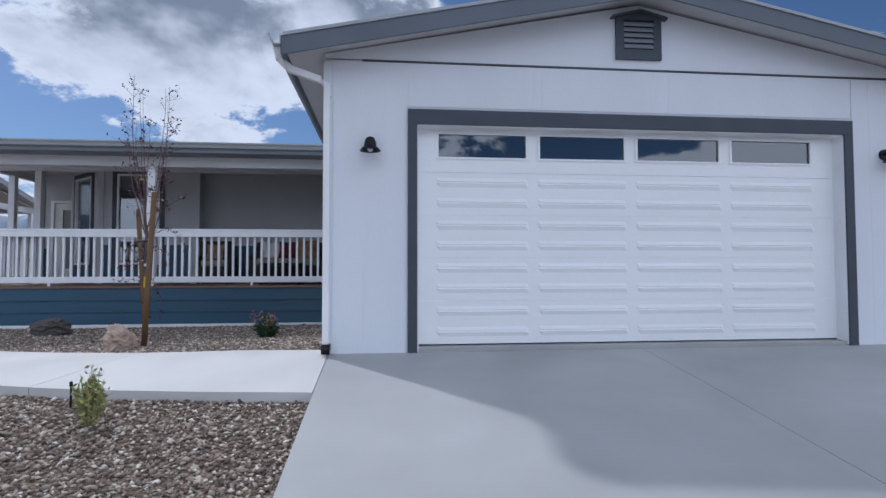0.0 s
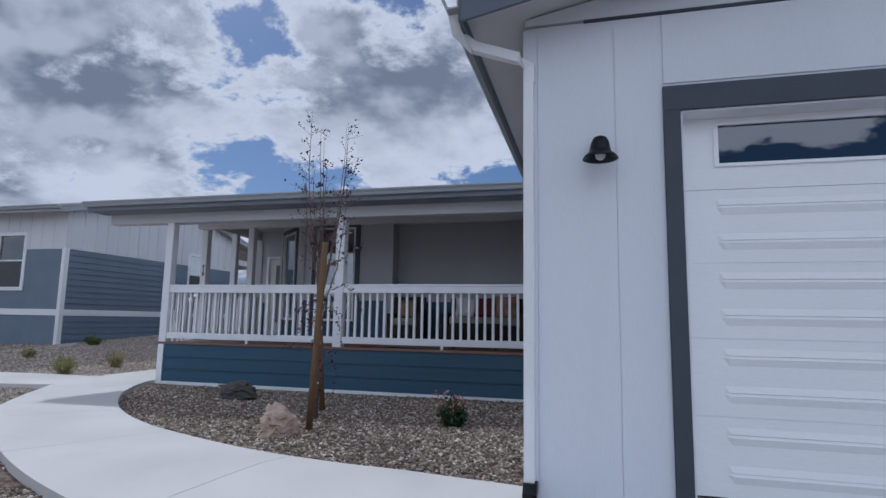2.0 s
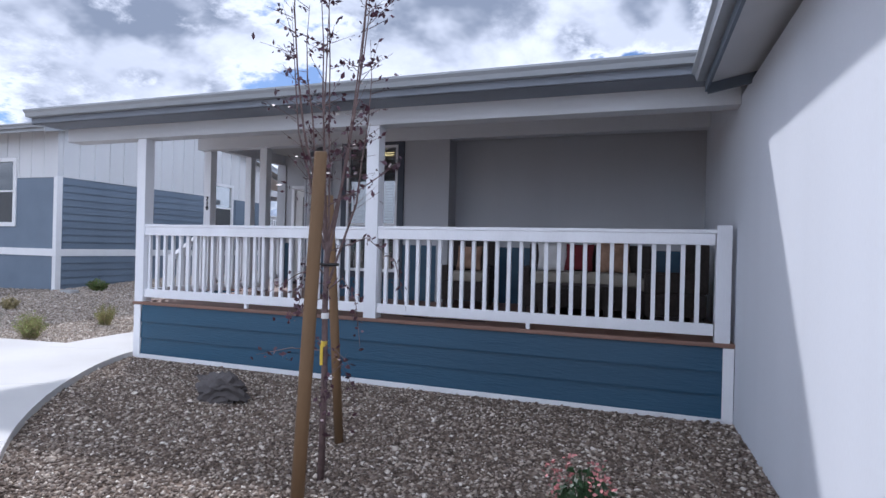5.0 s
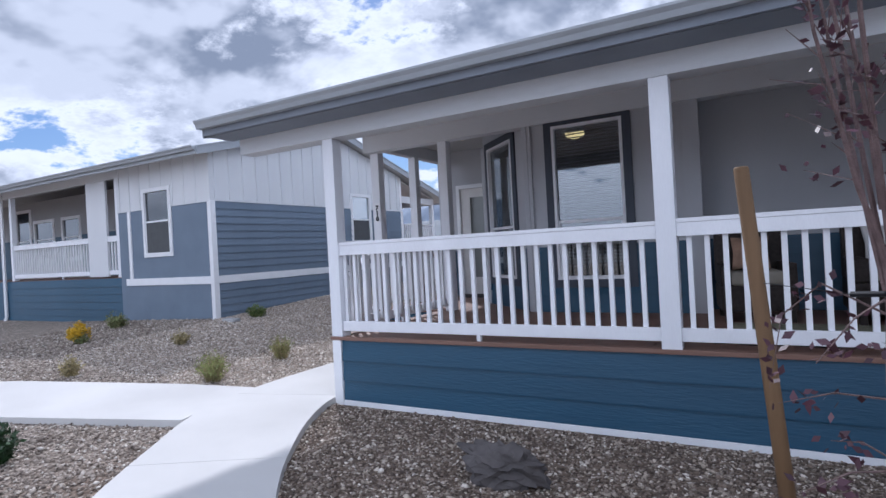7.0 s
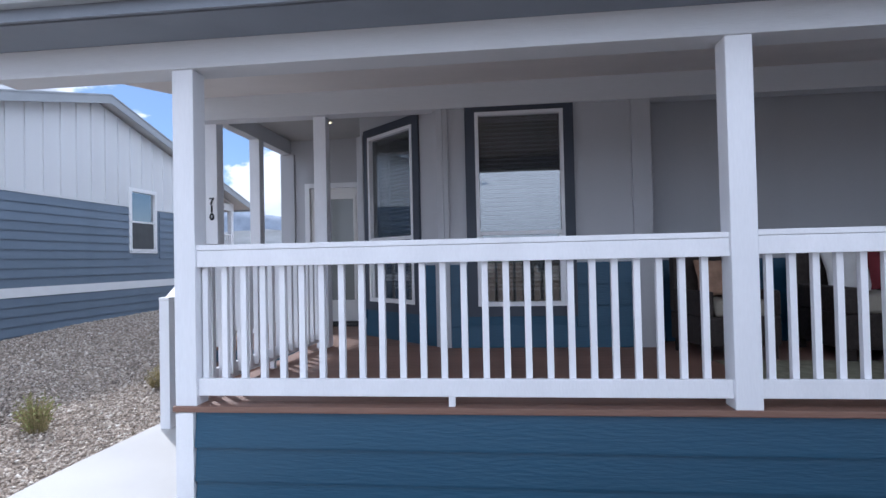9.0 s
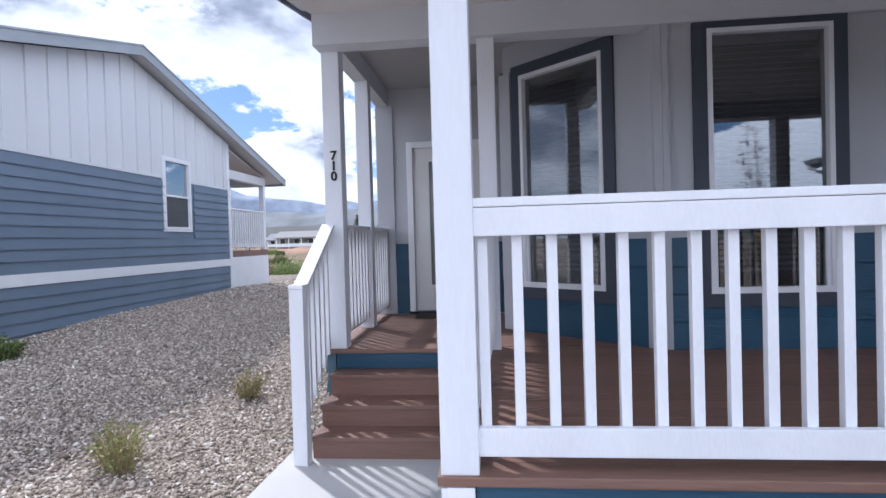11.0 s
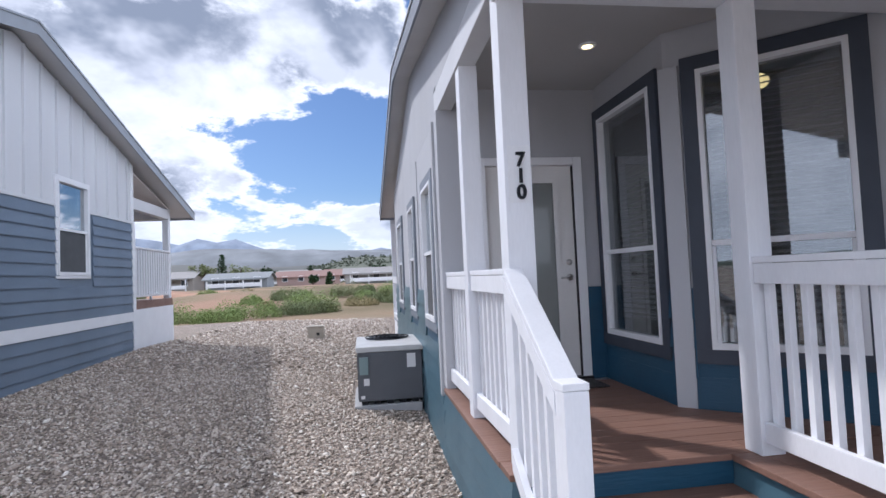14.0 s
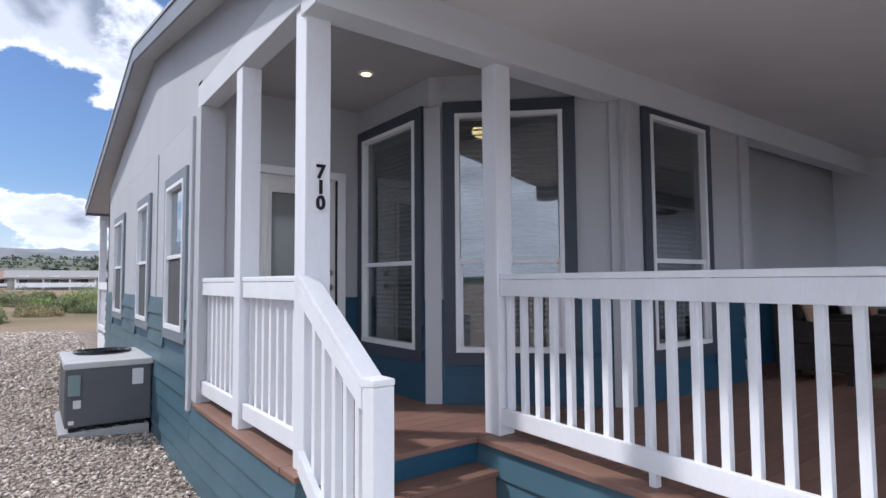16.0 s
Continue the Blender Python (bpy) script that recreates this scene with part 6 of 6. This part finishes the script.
for k, (x, y, w, h, m) in enumerate(((-17.4, 31.4, 2.3, 0.95, LEAF_BUSH), (-15.6, 31.0, 1.9, 0.75, LEAF_BUSH), (-14.6, 32.5, 2.6, 1.0, LEAF_BUSH), (-19.6, 32.0, 2.2, 0.8, LEAF_DRY), (-13.2, 33.5, 2.0, 0.7, LEAF_OLIVE),
                                     (-12.2, 37.5, 2.9, 1.05, LEAF_BUSH), (-11.9, 33.5, 1.7, 0.75, LEAF_OLIVE), (-10.9, 34.0, 1.5, 0.7, LEAF_SAGE), (-14.0, 43.0, 2.6, 0.9, LEAF_OLIVE), (-10.2, 45.0, 2.8, 1.1, LEAF_OLIVE),
                                     (-6.6, 45.0, 2.9, 1.1, LEAF_BUSH), (-3.0, 44.0, 2.4, 1.0, LEAF_OLIVE), (-7.6, 41.0, 1.8, 0.7, LEAF_SAGE), (-22.5, 33.0, 2.4, 0.9, LEAF_BUSH))):
    bush(x, y, w, h, 300 + k, m)


def hills(name, label, y, x0, x1, base, heights, seed, color, n=90, away=1, lower=0.0, taper=0.0):
    rnd = random.Random(seed)
    bm = bmesh.new()
    rows = []
    for r, (f, back) in enumerate(((0.0, 0), (0.45, 40), (0.8, 90), (1.0, 140), (0.0, 400))):
        row = []
        for k in range(n + 1):
            x = x0 + (x1 - x0) * k / n
            u = x / 420.0
            hgt = heights[0] + heights[1] * (0.5 + 0.5 * noise.noise(Vector((u + seed, 0.3, 0)))) + heights[2] * noise.noise(Vector((u * 4, seed, r * 0.35))) + heights[2] * 0.4 * noise.noise(Vector((u * 13, seed, r * 0.9)))
            hgt *= 1 - lower * min(1, max(0, (x + 750) / 500))
            hgt *= min(1, max(0, (x - x0) / taper)) if taper else 1
            row.append(bm.verts.new((x, y + away * back, base + f * max(hgt, 1.0))))
        rows.append(row)
    for a_, b_ in zip(rows, rows[1:]):
        for k in range(n):
            bm.faces.new((a_[k], a_[k + 1], b_[k + 1], b_[k]))
    return tagged(link(name, bm, mat(name + "_cover", color, 0.95, var=0.18, scale=0.02, bump=0.0, bscale=0.3), smooth=True), label, "hill", kind="structure")


# low wooded ridge behind the far houses, its green lifted for haze
hills("backdrop_wooded_ridge", "low dark wooded ridge behind the far houses", 240, -75, 160, 0.3, (13.5, 5, 2.0), 4, (0.135, 0.150, 0.110), 60, taper=60)
rnd = random.Random(77)
bm = bmesh.new()
for k in range(420):
    x, d = rnd.uniform(-58, 120), rnd.random()
    z = 0.3 + (15.0 * min(1, (x + 75) / 60)) * (0.45 + 0.55 * d)
    leaf_cloud(bm, (x, 282 + 95 * d, z), rnd.uniform(1.2, 3.4), 26, 1.1, rnd, 0.75)
tagged(link("ridge_woods", bm, LEAF_RIDGE), "hazy dark green woods covering the far ridge", "woods", kind="stuff")



# air haze is painted into these hills: paler and bluer with distance
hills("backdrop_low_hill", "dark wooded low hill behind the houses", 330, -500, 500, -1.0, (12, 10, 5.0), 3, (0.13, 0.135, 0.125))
hills("backdrop_mid_hill", "hill behind the valley, haze mixed into its grey-blue colour", 900, -1500, 1500, -2.0, (40, 40, 13), 8, (0.24, 0.26, 0.28))
hills("backdrop_mountain", "distant mountain range, haze mixed into its blue-grey colour", 2000, -3000, 3000, -4.0, (95, 190, 42), 14, (0.30, 0.36, 0.46), lower=0.5)
# plain closing of the street side
hills("backdrop_street_side", "low dark tree line across the street", -330, -500, 500, -2.0, (7, 6, 3), 21, (0.06, 0.08, 0.05), away=-1)
far_house(6, -62, 16, 8, 2.6, FAR_WALL[3], FAR_ROOF[0], "house across the street", False, 180)
far_house(-20, -60, 16, 8, 2.6, FAR_WALL[1], FAR_ROOF[2], "pale house across the street", False, 180)

# ---- gravel ----
def inside(px, py, poly):
    hit = np.zeros(len(px), bool)
    n = len(poly)
    for i in range(n):
        (x0, y0), (x1, y1) = poly[i], poly[(i + 1) % n]
        if y0 == y1:
            continue
        c = ((y0 > py) != (y1 > py)) & (px < (x1 - x0) * (py - y0) / (y1 - y0) + x0)
        hit ^= c
    return hit


WALK_POLY = [(p.x, p.y) for p in IN] + [(p.x, p.y) for p in reversed(OUT)]
BRANCH_POLY = [(p.x, p.y) for p, _ in branch] + [(p.x, p.y) for _, p in reversed(branch)]


def stone_material(name, tones):
    m = mat(name, (0.2, 0.17, 0.15), 0.85, bump=0.3, bscale=150)
    nd, lk = m.node_tree.nodes, m.node_tree.links
    g = nd.new("ShaderNodeNewGeometry")
    rp = nd.new("ShaderNodeValToRGB")
    e = rp.color_ramp.elements
    e[0].color, e[1].color = (*tones[0], 1), (*tones[-1], 1)
    for pos, c in zip((0.25, 0.5, 0.68, 0.88), tones[1:-1]):
        e.new(pos).color = (*c, 1)
    lk.new(g.outputs["Random Per Island"], rp.inputs[0])
    hue = next(n for n in nd if n.bl_idname == "ShaderNodeHueSaturation")
    lk.new(rp.outputs[0], hue.inputs["Color"])
    return m


BROWN_STONE = stone_material("brown_bed_gravel", ((0.105, 0.078, 0.062), (0.165, 0.125, 0.098), (0.245, 0.188, 0.146), (0.32, 0.268, 0.225), (0.52, 0.44, 0.355), (0.82, 0.76, 0.68)))
TAN_STONE = stone_material("tan_yard_gravel", ((0.255, 0.209, 0.171), (0.39, 0.322, 0.261), (0.53, 0.44, 0.358), (0.60, 0.525, 0.455), (0.72, 0.635, 0.54), (0.90, 0.85, 0.78)))


def gravel(regions, seed, stone, label):
    rs = np.random.RandomState(seed)
    base = np.array(((1, 0, 0), (-1, 0, 0), (0, 1, 0), (0, -1, 0), (0, 0, 1), (0, 0, -1)), float)
    tri = np.array(((0, 2, 4), (2, 1, 4), (1, 3, 4), (3, 0, 4), (2, 0, 5), (1, 2, 5), (3, 1, 5), (0, 3, 5)))
    px, py, sz = [], [], []
    for x0, x1, y0, y1, dens, size in regions:
        n = int((x1 - x0) * (y1 - y0) * dens)
        px.append(rs.uniform(x0, x1, n))
        py.append(rs.uniform(y0, y1, n))
        sz.append(size * rs.lognormal(0, 0.28, n))
    px, py, sz = np.concatenate(px), np.concatenate(py), np.concatenate(sz)
    keep = ~inside(px, py, WALK_POLY) & ~inside(px, py, BRANCH_POLY)
    keep &= ~((px > 0.03) & (py < 8)) & ~((px > -7.28) & (py > 5.385)) & ~((px > -8.52) & (py > 7.2)) & ~((px < NX) & (py > NY0))
    keep &= ~((px > -9.43) & (px < -8.5) & (py > 12.12) & (py < 13.55))
    px, py, sz = px[keep], py[keep], sz[keep]
    n = len(px)
    v = base[None] * (1 + 0.35 * rs.uniform(-1, 1, (n, 6, 1))) + 0.22 * rs.uniform(-1, 1, (n, 6, 3))
    v *= (sz[:, None, None] * np.stack((np.ones(n), rs.uniform(0.6, 1.0, n), rs.uniform(0.35, 0.65, n)), -1)[:, None])
    a = rs.uniform(0, 2 * np.pi, n)
    tx, ty = rs.uniform(-0.4, 0.4, n)[:, None], rs.uniform(-0.4, 0.4, n)[:, None]
    c, s = np.cos(a)[:, None], np.sin(a)[:, None]
    x, y, z = v[..., 0] * c - v[..., 1] * s, v[..., 0] * s + v[..., 1] * c, v[..., 2]
    z = z + x * tx + y * ty
    lift = np.array(land(px, py)) - 0.05 + sz * rs.uniform(0.0, 0.55, n)
    co = np.stack((x + px[:, None], y + py[:, None], z + lift[:, None]), -1).reshape(-1, 3)
    faces = (tri[None] + 6 * np.arange(n)[:, None, None]).reshape(-1, 3)
    me = bpy.data.meshes.new("gravel")
    me.vertices.add(len(co))
    me.vertices.foreach_set("co", co.ravel())
    me.loops.add(faces.size)
    me.loops.foreach_set("vertex_index", faces.ravel())
    me.polygons.add(len(faces))
    me.polygons.foreach_set("loop_start", np.arange(0, faces.size, 3))
    me.update(calc_edges=True)
    me.validate()
    me.materials.append(stone)
    return tagged(new("gravel", me), label, "gravel", kind="stuff")


gravel(((-7.4, 0.03, 0.1, 5.44, 2600, 0.0145), (-5.5, 0.03, -4.5, -0.2, 2300, 0.0155)), 3, BROWN_STONE, "loose brown crushed gravel in the front planting bed")
MID_STONE = stone_material("grey_brown_yard_gravel", ((0.15, 0.12, 0.10), (0.24, 0.195, 0.16), (0.33, 0.275, 0.225), (0.40, 0.345, 0.295), (0.52, 0.455, 0.39), (0.72, 0.67, 0.61)))
gravel(((-13.5, -8.5, 5.3, 9.0, 1900, 0.0155), (-13.5, -8.5, 9.0, 14.5, 1300, 0.0175), (-13.5, -8.5, 14.5, 20.0, 420, 0.026), (-16, -8.5, 20.0, 27.0, 160, 0.032)), 4, TAN_STONE, "loose pale tan-grey crushed gravel in the side yard")
gravel(((-13.5, -7.4, -1.0, 5.3, 900, 0.018), (-17.5, -13.5, 3.0, 8.8, 500, 0.020), (-13.5, -10.2, 5.3, 8.8, 900, 0.016)), 6, MID_STONE, "loose grey-brown crushed gravel before the neighbouring house")
